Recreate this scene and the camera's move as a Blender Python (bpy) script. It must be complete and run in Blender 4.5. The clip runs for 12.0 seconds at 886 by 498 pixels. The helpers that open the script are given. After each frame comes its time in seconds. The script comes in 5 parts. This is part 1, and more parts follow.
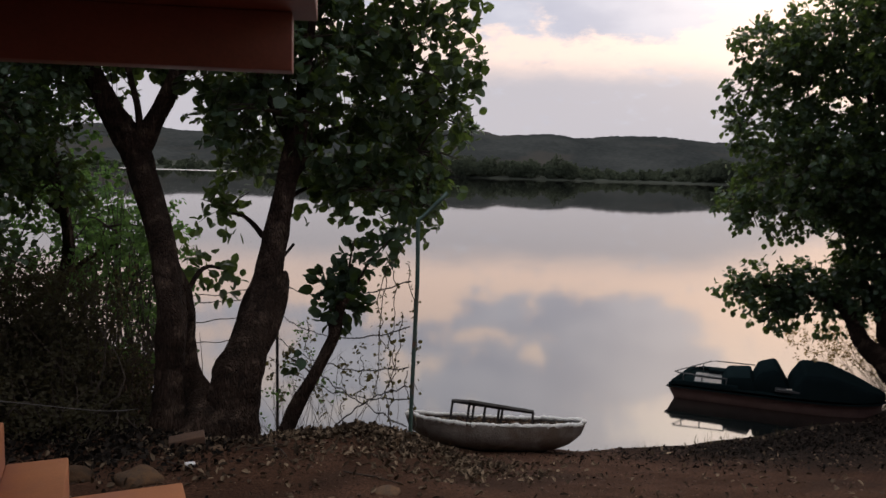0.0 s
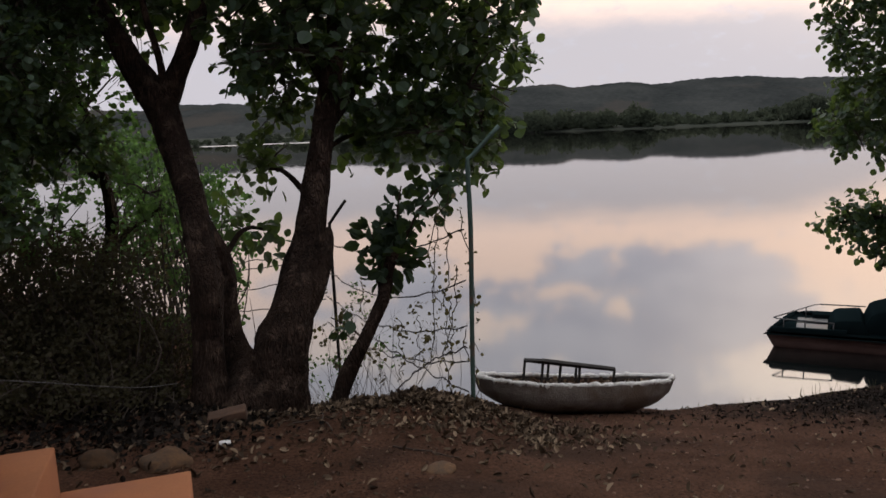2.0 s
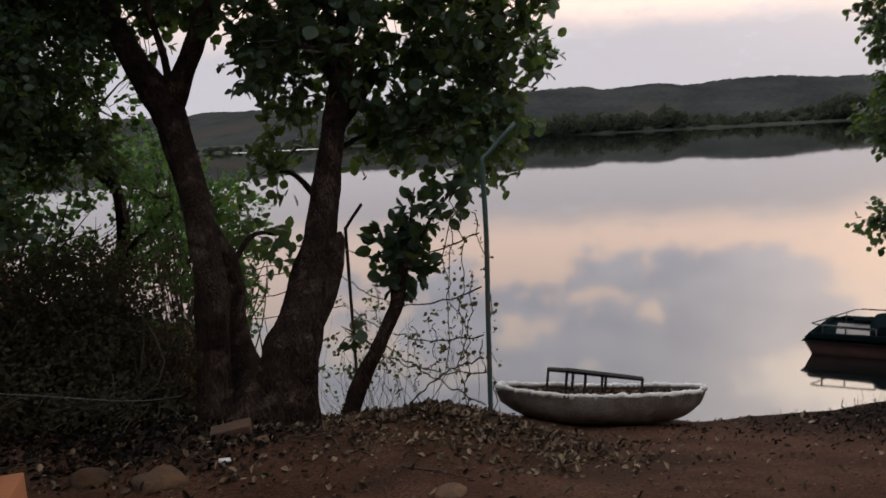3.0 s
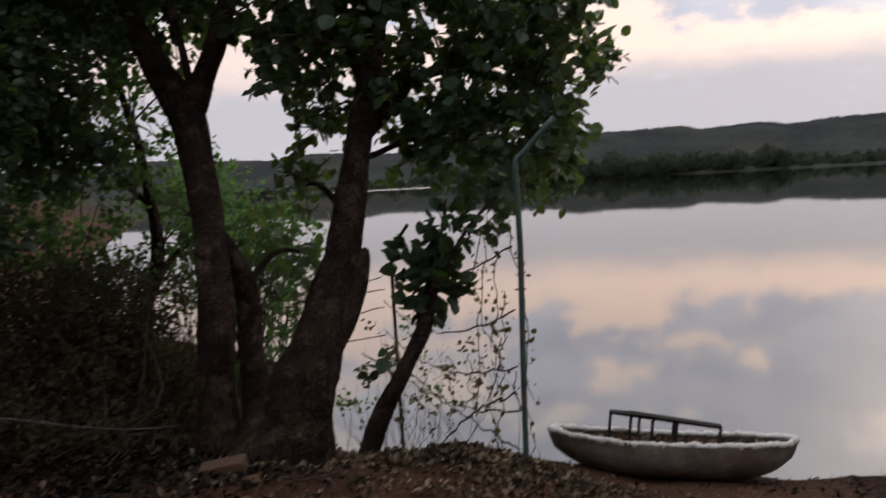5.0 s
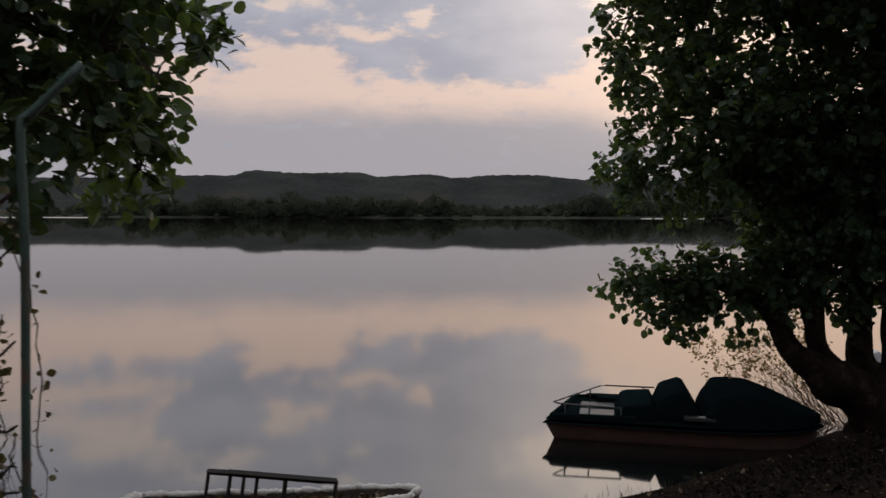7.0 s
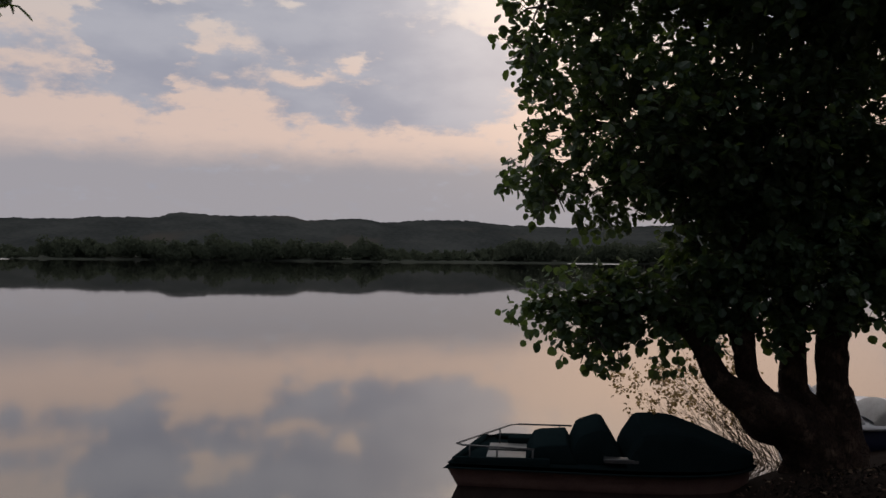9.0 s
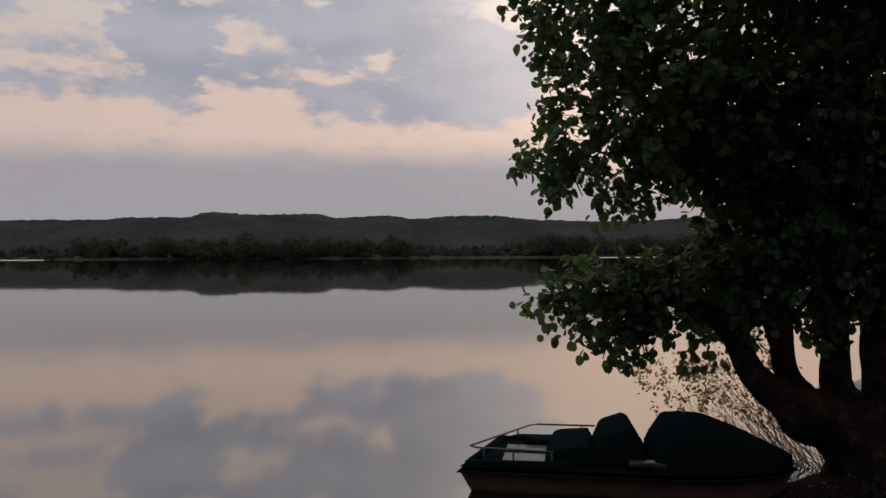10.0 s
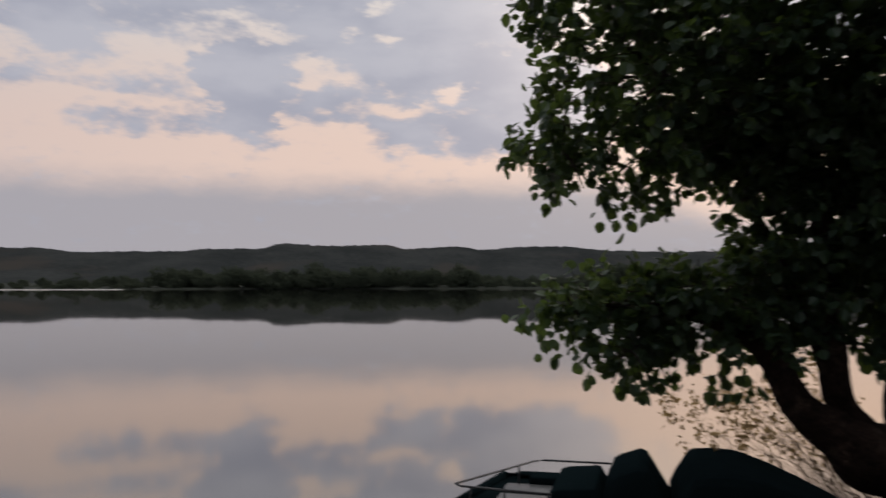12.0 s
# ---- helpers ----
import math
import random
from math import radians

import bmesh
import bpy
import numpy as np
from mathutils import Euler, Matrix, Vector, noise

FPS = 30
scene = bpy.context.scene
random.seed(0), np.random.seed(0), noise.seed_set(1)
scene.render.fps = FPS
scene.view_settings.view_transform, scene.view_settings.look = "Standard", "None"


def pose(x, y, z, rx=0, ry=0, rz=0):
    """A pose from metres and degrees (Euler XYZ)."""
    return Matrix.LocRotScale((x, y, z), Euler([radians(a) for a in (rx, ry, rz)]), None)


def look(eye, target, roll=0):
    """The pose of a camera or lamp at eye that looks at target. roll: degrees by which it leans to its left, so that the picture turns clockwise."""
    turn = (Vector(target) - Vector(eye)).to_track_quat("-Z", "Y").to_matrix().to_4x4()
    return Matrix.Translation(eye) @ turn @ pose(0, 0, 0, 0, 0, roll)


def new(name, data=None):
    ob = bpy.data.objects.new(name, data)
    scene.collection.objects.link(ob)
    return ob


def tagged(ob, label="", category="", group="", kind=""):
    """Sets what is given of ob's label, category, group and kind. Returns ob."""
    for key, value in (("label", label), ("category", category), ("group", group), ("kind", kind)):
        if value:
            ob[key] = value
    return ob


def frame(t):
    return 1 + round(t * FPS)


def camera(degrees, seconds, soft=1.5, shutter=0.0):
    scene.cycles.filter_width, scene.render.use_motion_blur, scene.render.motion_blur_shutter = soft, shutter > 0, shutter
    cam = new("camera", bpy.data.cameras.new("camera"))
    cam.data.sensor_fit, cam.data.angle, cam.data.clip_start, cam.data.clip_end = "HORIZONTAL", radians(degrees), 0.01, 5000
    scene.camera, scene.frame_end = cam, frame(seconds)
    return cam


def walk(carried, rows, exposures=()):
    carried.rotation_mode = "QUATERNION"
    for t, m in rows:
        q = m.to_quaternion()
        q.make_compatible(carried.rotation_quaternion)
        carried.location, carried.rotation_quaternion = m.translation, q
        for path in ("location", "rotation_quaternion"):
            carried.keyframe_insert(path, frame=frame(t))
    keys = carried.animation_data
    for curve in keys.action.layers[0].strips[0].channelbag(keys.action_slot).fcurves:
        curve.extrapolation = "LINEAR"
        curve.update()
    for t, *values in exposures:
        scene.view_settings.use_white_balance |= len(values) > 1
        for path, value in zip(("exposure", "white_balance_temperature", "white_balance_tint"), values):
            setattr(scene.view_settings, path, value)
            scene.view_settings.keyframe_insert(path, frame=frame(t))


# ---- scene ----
cam = camera(59.5, 12.0, shutter=0.4)
PATH = [
    (0, (0.472, -0.157, 4.7), (0.325, 1.826, 4.484), 1.6),
    (0.5, (0.598, 0.145, 4.608), (0.375, 2.116, 4.35), 0.0),
    (1, (0.634, 0.4, 4.571), (0.316, 2.349, 4.256), -1.5),
    (1.5, (0.704, 0.614, 4.531), (0.354, 2.553, 4.183), -2.9),
    (2, (0.641, 0.926, 4.399), (0.291, 2.869, 4.084), -2.5),
    (2.5, (0.706, 1.137, 4.393), (0.35, 3.086, 4.119), -2.6),
    (3, (0.718, 1.386, 4.332), (0.293, 3.316, 4.031), -3.2),
    (3.2, (0.75, 1.453, 4.322), (0.289, 3.371, 3.991), -4.0),
    (4.8, (1.036, 2.403, 3.94), (0.348, 4.267, 3.712), -4.2),
    (5, (1.031, 2.528, 3.928), (0.379, 4.41, 3.743), -3.3),
    (5.2, (0.975, 2.7, 3.87), (0.422, 4.62, 3.752), -2.6),
    (5.5, (1.066, 3.026, 3.783), (0.676, 4.987, 3.718), -2.3),
    (6, (1.226, 3.434, 3.659), (1.077, 5.427, 3.588), -1.3),
    (6.5, (1.329, 3.865, 3.566), (1.379, 5.862, 3.473), -1.0),
    (6.7, (1.424, 4.052, 3.569), (1.536, 6.046, 3.462), -0.7),
    (8.3, (1.995, 5.192, 3.165), (2.202, 7.181, 3.122), 1.1),
    (8.5, (2.023, 5.374, 3.158), (2.282, 7.357, 3.129), 0.2),
    (9, (2.265, 5.748, 3.087), (2.596, 7.72, 3.101), 0.6),
    (9.5, (2.41, 6.142, 3.03), (2.706, 8.12, 3.054), 0.4),
    (10, (2.621, 6.376, 3.011), (2.877, 8.36, 3.014), -0.2),
    (10.5, (2.898, 6.675, 2.932), (3.327, 8.629, 2.942), 0.2),
    (11, (3.112, 6.954, 2.899), (3.633, 8.884, 2.935), 0.2),
    (11.5, (3.476, 7.203, 2.809), (3.866, 9.164, 2.86), 0.5),
    (12, (3.743, 7.615, 2.716), (3.82, 9.612, 2.8), -0.1),
]
EXPOSURE = [(0, 0.55), (1.0, 0.66), (1.5, 0.66), (3, 0.63), (5, 0.63), (5.5, 0.35), (6.5, 0.0), (8.5, -0.22), (9.0, -0.2), (9.5, -0.32), (10, -0.2), (11, 0.18), (12, 0.0)]
walk(cam, [(t, look(eye, target, roll)) for t, eye, target, roll in PATH], EXPOSURE)


# ---- world and light ----


def mnode(nt, op, a, b=None, c=None, clamp=False):
    """A math node; a, b and c are sockets or numbers."""
    n = nt.nodes.new("ShaderNodeMath")
    n.operation, n.use_clamp = op, clamp
    for k, v in enumerate((a, b, c)):
        if v is None:
            continue
        if isinstance(v, (int, float)):
            n.inputs[k].default_value = v
        else:
            nt.links.new(v, n.inputs[k])
    return n.outputs[0]


def mixrgb(nt, fac, a, b, mode="MIX"):
    n = nt.nodes.new("ShaderNodeMix")
    n.data_type, n.blend_type = "RGBA", mode
    for sock, v in ((n.inputs[0], fac), (n.inputs[6], a), (n.inputs[7], b)):
        if isinstance(v, (int, float)):
            sock.default_value = v
        elif isinstance(v, tuple):
            sock.default_value = (*v, 1)
        else:
            nt.links.new(v, sock)
    return n.outputs[2]


def smooth(nt, x, lo, hi):
    n = nt.nodes.new("ShaderNodeMapRange")
    n.interpolation_type = "SMOOTHSTEP"
    nt.links.new(x, n.inputs[0])
    n.inputs[1].default_value, n.inputs[2].default_value = lo, hi
    return n.outputs[0]


SUN_AZ, SUN_EL = 17.0, 19.0

world = bpy.data.worlds.new("dusk_sky")
scene.world = world
world.use_nodes = True
nt = world.node_tree
nt.nodes.clear()
coord = nt.nodes.new("ShaderNodeTexCoord").outputs["Generated"]
sep = nt.nodes.new("ShaderNodeSeparateXYZ")
nt.links.new(coord, sep.inputs[0])
flat_sky = nt.nodes.new("ShaderNodeMapping")
flat_sky.inputs["Scale"].default_value = (0.8, 0.8, 1.9)
nt.links.new(coord, flat_sky.inputs["Vector"])
flat_sky = flat_sky.outputs[0]
warp = nt.nodes.new("ShaderNodeTexNoise")
warp.inputs["Scale"].default_value, warp.inputs["Detail"].default_value = 15.0, 10.0
warp.inputs["Roughness"].default_value = 0.62
nt.links.new(flat_sky, warp.inputs["Vector"])
warp_rgb = nt.nodes.new("ShaderNodeSeparateColor")
nt.links.new(warp.outputs["Color"], warp_rgb.inputs[0])
az = mnode(nt, "DEGREES", mnode(nt, "ARCTAN2", sep.outputs[0], sep.outputs[1]))
el = mnode(nt, "DEGREES", mnode(nt, "ARCSINE", sep.outputs[2]))
azw = mnode(nt, "ADD", az, mnode(nt, "MULTIPLY", mnode(nt, "SUBTRACT", warp_rgb.outputs[0], 0.5), 9.0))
elw = mnode(nt, "ADD", el, mnode(nt, "MULTIPLY", mnode(nt, "SUBTRACT", warp_rgb.outputs[1], 0.5), 4.6))


def bank(a, e, ra, re):
    """A bank of cloud round one direction: roughly the degrees to its rim, positive inside."""
    dx = mnode(nt, "DIVIDE", mnode(nt, "SUBTRACT", azw, a), ra)
    dy = mnode(nt, "DIVIDE", mnode(nt, "SUBTRACT", elw, e), re)
    q = mnode(nt, "ADD", mnode(nt, "MULTIPLY", dx, dx), mnode(nt, "MULTIPLY", dy, dy))
    return mnode(nt, "MULTIPLY", mnode(nt, "SUBTRACT", 1.0, mnode(nt, "SQRT", q)), re)


CLOUDS = ((-12.0, 14.2, 3.3, 4.0), (-5.0, 13.1, 7.4, 1.15), (7.4, 12.9, 8.0, 4.0), (-0.3, 10.9, 3.2, 1.4), (-16.0, 11.2, 2.4, 0.75), (-20.6, 11.2, 2.3, 0.55),
          (-18.9, 13.6, 2.6, 0.5), (-24.6, 17.2, 2.8, 2.0), (-19.0, 18.6, 7.0, 1.2), (-3.0, 18.0, 12.0, 2.6), (1.7, 15.7, 6.0, 2.2), (-26.5, 13.7, 2.2, 0.7),
          (-4.0, 22.0, 24.0, 3.2), (33.0, 17.0, 10.0, 2.5), (-42.0, 14.0, 11.0, 3.0))
GAPS = ((-7.4, 14.8, 1.9, 0.95), (3.4, 13.7, 1.2, 0.65), (0.1, 12.45, 3.0, 0.35), (-11.0, 17.7, 1.7, 0.6), (-13.0, 18.3, 2.4, 0.4), (-2.8, 19.9, 1.0, 0.6), (-4.9, 17.6, 0.7, 0.35), (-2.2, 17.5, 0.7, 0.35), (15.8, 17.2, 2.6, 2.6))
cloud = None
for a, e, ra, re in CLOUDS:
    b = bank(a, e, ra, re)
    cloud = b if cloud is None else mnode(nt, "MAXIMUM", cloud, b)
for a, e, ra, re in GAPS:
    cloud = mnode(nt, "MINIMUM", cloud, mnode(nt, "MULTIPLY", bank(a, e, ra, re), -1.6))
high = nt.nodes.new("ShaderNodeTexNoise")
high.inputs["Scale"].default_value, high.inputs["Detail"].default_value = 3.0, 7.0
nt.links.new(coord, high.inputs["Vector"])
overhead = mnode(nt, "MULTIPLY", smooth(nt, el, 19.0, 26.0), smooth(nt, high.outputs[0], 0.38, 0.6))
cloud = mnode(nt, "MAXIMUM", cloud, mnode(nt, "SUBTRACT", mnode(nt, "MULTIPLY", overhead, 2.0), 0.8))
fine = nt.nodes.new("ShaderNodeTexNoise")
fine.inputs["Scale"].default_value, fine.inputs["Detail"].default_value = 34.0, 9.0
fine.inputs["Roughness"].default_value = 0.6
nt.links.new(flat_sky, fine.inputs["Vector"])
mid = nt.nodes.new("ShaderNodeTexNoise")
mid.inputs["Scale"].default_value, mid.inputs["Detail"].default_value = 9.0, 5.0
nt.links.new(flat_sky, mid.inputs["Vector"])
cloud = mnode(nt, "ADD", cloud, mnode(nt, "MULTIPLY", mnode(nt, "SUBTRACT", fine.outputs[0], 0.5), 3.0))
cloud = mnode(nt, "ADD", cloud, mnode(nt, "MULTIPLY", mnode(nt, "SUBTRACT", mid.outputs[0], 0.5), 0.9))
cover = smooth(nt, cloud, -0.75, 0.55)
elb = mnode(nt, "ADD", el, mnode(nt, "MULTIPLY", mnode(nt, "SUBTRACT", warp_rgb.outputs[1], 0.5), 2.2))
elb = mnode(nt, "ADD", elb, mnode(nt, "MULTIPLY", smooth(nt, az, 12.0, 26.0), 3.2))
haze = mixrgb(nt, smooth(nt, elb, 5.6, 8.4), (0.41, 0.385, 0.412), (0.80, 0.61, 0.525))
away = smooth(nt, mnode(nt, "ABSOLUTE", mnode(nt, "SUBTRACT", az, SUN_AZ)), 10.0, 75.0)
clear = mixrgb(nt, smooth(nt, el, 9.5, 21.0), haze, (0.72, 0.66, 0.63))
clear = mixrgb(nt, mnode(nt, "MULTIPLY", away, 0.45), clear, (0.36, 0.36, 0.42))
grey = mixrgb(nt, smooth(nt, mid.outputs[0], 0.35, 0.65), (0.36, 0.375, 0.455), (0.47, 0.475, 0.54))
sky = mixrgb(nt, mnode(nt, "MULTIPLY", cover, 0.95), clear, grey)
behind = mnode(nt, "MULTIPLY", smooth(nt, mnode(nt, "ABSOLUTE", mnode(nt, "SUBTRACT", az, SUN_AZ)), 45.0, 130.0), mnode(nt, "SUBTRACT", 1.0, smooth(nt, el, 35.0, 85.0)))
sky = mixrgb(nt, mnode(nt, "MULTIPLY", behind, 0.9), sky, (0.19, 0.21, 0.275))
sky = mixrgb(nt, mnode(nt, "MULTIPLY", smooth(nt, el, 35.0, 75.0), 0.8), sky, (1.75, 1.73, 1.72))
dazs = mnode(nt, "DIVIDE", mnode(nt, "SUBTRACT", az, SUN_AZ), 11.0)
dels = mnode(nt, "DIVIDE", mnode(nt, "SUBTRACT", el, SUN_EL), 8.0)
glow = mnode(nt, "POWER", 2.718, mnode(nt, "MULTIPLY", mnode(nt, "ADD", mnode(nt, "MULTIPLY", dazs, dazs), mnode(nt, "MULTIPLY", dels, dels)), -1.0))
sky = mixrgb(nt, mnode(nt, "MULTIPLY", glow, 0.75), sky, (0.66, 0.53, 0.42), "ADD")
dlow = mnode(nt, "DIVIDE", mnode(nt, "SUBTRACT", az, 29.0), 13.0)
dup = mnode(nt, "DIVIDE", mnode(nt, "SUBTRACT", el, 9.5), 4.5)
low_glow = mnode(nt, "POWER", 2.718, mnode(nt, "MULTIPLY", mnode(nt, "ADD", mnode(nt, "MULTIPLY", dlow, dlow), mnode(nt, "MULTIPLY", dup, dup)), -1.0))
sky = mixrgb(nt, low_glow, sky, (0.34, 0.21, 0.11), "ADD")
bg = nt.nodes.new("ShaderNodeBackground")
nt.links.new(sky, bg.inputs["Color"])
bg.inputs["Strength"].default_value = 1.0
nt.links.new(bg.outputs[0], nt.nodes.new("ShaderNodeOutputWorld").inputs["Surface"])

# ---- materials ----


def material(name, base, rough=0.8, metallic=0.0, vary=None, scale=3.0, fine_scale=40.0, bump=0.3, bump_dist=0.02, per="none", spec=0.5, stain=None, stain_scale=0.7):
    """A surface with large and fine variation, relief and an optional stain."""
    m = bpy.data.materials.new(name)
    m.use_nodes = True
    t = m.node_tree
    p = t.nodes["Principled BSDF"]
    co = t.nodes.new("ShaderNodeTexCoord").outputs["Object"]
    big = t.nodes.new("ShaderNodeTexNoise")
    big.inputs["Scale"].default_value, big.inputs["Detail"].default_value = scale, 6.0
    t.links.new(co, big.inputs["Vector"])
    small = t.nodes.new("ShaderNodeTexNoise")
    small.inputs["Scale"].default_value, small.inputs["Detail"].default_value = fine_scale, 8.0
    t.links.new(co, small.inputs["Vector"])
    vary = vary or tuple(c * 0.55 for c in base)
    f = mnode(t, "ADD", mnode(t, "MULTIPLY", smooth(t, big.outputs[0], 0.3, 0.7), 0.6), mnode(t, "MULTIPLY", smooth(t, small.outputs[0], 0.3, 0.7), 0.4))
    col = mixrgb(t, f, vary, base)
    if stain:
        st = t.nodes.new("ShaderNodeTexNoise")
        st.inputs["Scale"].default_value, st.inputs["Detail"].default_value = stain_scale, 9.0
        t.links.new(co, st.inputs["Vector"])
        col = mixrgb(t, smooth(t, st.outputs[0], 0.52, 0.66), col, stain)
    if per != "none":
        src = t.nodes.new("ShaderNodeNewGeometry").outputs["Random Per Island"] if per == "island" else t.nodes.new("ShaderNodeObjectInfo").outputs["Random"]
        k = mnode(t, "ADD", mnode(t, "MULTIPLY", src, 0.9), 0.55)
        g = t.nodes.new("ShaderNodeCombineColor")
        for q in range(3):
            t.links.new(k, g.inputs[q])
        col = mixrgb(t, 1.0, col, g.outputs[0], "MULTIPLY")
    t.links.new(col, p.inputs["Base Color"])
    p.inputs["Roughness"].default_value, p.inputs["Metallic"].default_value = rough, metallic
    p.inputs["Specular IOR Level"].default_value = spec
    bp = t.nodes.new("ShaderNodeBump")
    bp.inputs["Strength"].default_value, bp.inputs["Distance"].default_value = bump, bump_dist
    t.links.new(mnode(t, "ADD", mnode(t, "MULTIPLY", small.outputs[0], 0.6), big.outputs[0]), bp.inputs["Height"])
    t.links.new(bp.outputs[0], p.inputs["Normal"])
    return m


def leaf_material(name, dark, light, through_col, share=0.4, gloss=0.5, skew=1.0):
    """Leaves: a waxy upper side with light coming through."""
    m = bpy.data.materials.new(name)
    m.use_nodes = True
    t = m.node_tree
    p = t.nodes["Principled BSDF"]
    rnd = mnode(t, "FRACT", mnode(t, "ADD", t.nodes.new("ShaderNodeNewGeometry").outputs["Random Per Island"], t.nodes.new("ShaderNodeObjectInfo").outputs["Random"]))
    co = t.nodes.new("ShaderNodeTexCoord").outputs["Object"]
    big = t.nodes.new("ShaderNodeTexNoise")
    big.inputs["Scale"].default_value, big.inputs["Detail"].default_value = 1.1, 3.0
    t.links.new(co, big.inputs["Vector"])
    f = mnode(t, "POWER", mnode(t, "MULTIPLY", mnode(t, "ADD", rnd, big.outputs[0]), 0.6, clamp=True), skew)
    col = mixrgb(t, f, dark, light)
    t.links.new(col, p.inputs["Base Color"])
    p.inputs["Roughness"].default_value, p.inputs["Specular IOR Level"].default_value = 0.42 if gloss > 0.3 else 0.8, gloss
    tr = t.nodes.new("ShaderNodeBsdfTranslucent")
    t.links.new(mixrgb(t, f, tuple(c * 0.6 for c in through_col), through_col), tr.inputs["Color"])
    mx = t.nodes.new("ShaderNodeMixShader")
    mx.inputs[0].default_value = share
    t.links.new(p.outputs[0], mx.inputs[1])
    t.links.new(tr.outputs[0], mx.inputs[2])
    t.links.new(mx.outputs[0], t.nodes["Material Output"].inputs["Surface"])
    return m


M_SOIL = material("red_soil", (0.102, 0.053, 0.034), 1.0, spec=0.06, vary=(0.040, 0.019, 0.0115), scale=1.3, fine_scale=30, bump=1.0, bump_dist=0.05, stain=(0.045, 0.025, 0.017), stain_scale=0.6)
st = M_SOIL.node_tree
s_p = st.nodes["Principled BSDF"]
s_sep = st.nodes.new("ShaderNodeSeparateXYZ")
st.links.new(st.nodes.new("ShaderNodeTexCoord").outputs["Object"], s_sep.inputs[0])
s_from = s_p.inputs["Base Color"].links[0].from_socket
s_grain = st.nodes.new("ShaderNodeTexNoise")
s_grain.inputs["Scale"].default_value, s_grain.inputs["Detail"].default_value = 34.0, 6.0
s_grain.inputs["Roughness"].default_value = 0.7
st.links.new(s_sep.inputs[0].links[0].from_socket, s_grain.inputs["Vector"])
s_from = mixrgb(st, smooth(st, s_grain.outputs[0], 0.36, 0.54), (0.022, 0.0115, 0.0085), s_from)
# Wet shore mud, coloured darker still for the right-hand tree's shade.
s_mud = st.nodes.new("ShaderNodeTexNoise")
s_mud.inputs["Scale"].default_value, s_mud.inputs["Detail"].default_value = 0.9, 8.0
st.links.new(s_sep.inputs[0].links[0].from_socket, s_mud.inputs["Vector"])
s_wet_shade = mnode(st, "ADD", s_sep.outputs[0], mnode(st, "ADD", mnode(st, "MULTIPLY", s_sep.outputs[1], 0.55), mnode(st, "MULTIPLY", s_mud.outputs[0], 3.0)))
s_from = mixrgb(st, mnode(st, "MULTIPLY", smooth(st, s_wet_shade, 9.4, 12.2), 0.92), s_from, (0.0125, 0.0088, 0.007))
st.links.new(mixrgb(st, smooth(st, s_sep.outputs[1], 60.0, 120.0), s_from, (0.036, 0.040, 0.032)), s_p.inputs["Base Color"])
M_BARK = material("bark", (0.078, 0.050, 0.038), 0.95, spec=0.1, vary=(0.021, 0.0145, 0.012), scale=4, fine_scale=26, bump=1.0, bump_dist=0.05, stain=(0.115, 0.078, 0.060), stain_scale=4.5)
kt = M_BARK.node_tree
k_map = kt.nodes.new("ShaderNodeMapping")
k_map.inputs["Scale"].default_value = (1.0, 1.0, 0.15)
kt.links.new(kt.nodes.new("ShaderNodeTexCoord").outputs["Object"], k_map.inputs["Vector"])
k_vor = kt.nodes.new("ShaderNodeTexVoronoi")
k_vor.feature = "DISTANCE_TO_EDGE"
k_vor.inputs["Scale"].default_value = 34.0
k_bend = kt.nodes.new("ShaderNodeTexNoise")
k_bend.inputs["Scale"].default_value = 5.0
kt.links.new(k_map.outputs[0], k_bend.inputs["Vector"])
k_add = kt.nodes.new("ShaderNodeVectorMath")
k_add.operation = "MULTIPLY_ADD"
kt.links.new(k_bend.outputs["Color"], k_add.inputs[0])
k_add.inputs[1].default_value = (0.3, 0.3, 0.3)
kt.links.new(k_map.outputs[0], k_add.inputs[2])
kt.links.new(k_add.outputs[0], k_vor.inputs["Vector"])
k_bump = kt.nodes.new("ShaderNodeBump")
k_bump.inputs["Strength"].default_value, k_bump.inputs["Distance"].default_value = 0.9, 0.03
kt.links.new(smooth(kt, k_vor.outputs[0], 0.0, 0.22), k_bump.inputs["Height"])
k_p = kt.nodes["Principled BSDF"]
kt.links.new(k_p.inputs["Normal"].links[0].from_socket, k_bump.inputs["Normal"])
kt.links.new(k_bump.outputs[0], k_p.inputs["Normal"])
k_src = k_p.inputs["Base Color"].links[0].from_socket
kt.links.new(mixrgb(kt, smooth(kt, k_vor.outputs[0], -0.12, 0.16), (0.012, 0.010, 0.009), k_src), k_p.inputs["Base Color"])
M_TWIG = material("twig", (0.066, 0.048, 0.036), 0.9, scale=6, bump=0.3)
# Twig brown raised so its colour carries the backlight on the shore shrub.
M_TWIG_BACKLIT = material("backlit_twig", (0.26, 0.18, 0.11), 0.9, scale=6, bump=0.3)
M_LEAF = leaf_material("broad_leaf", (0.008, 0.017, 0.011), (0.058, 0.096, 0.060), (0.30, 0.44, 0.08), 0.23, 0.31)
M_LEAF_YOUNG = leaf_material("young_tree_leaf", (0.008, 0.016, 0.011), (0.055, 0.085, 0.058), (0.16, 0.26, 0.05), 0.2, 0.26, 1.4)
M_LEAF_SMALL = leaf_material("small_leaf", (0.016, 0.036, 0.016), (0.072, 0.122, 0.046), (0.21, 0.38, 0.09), 0.4, 0.3)
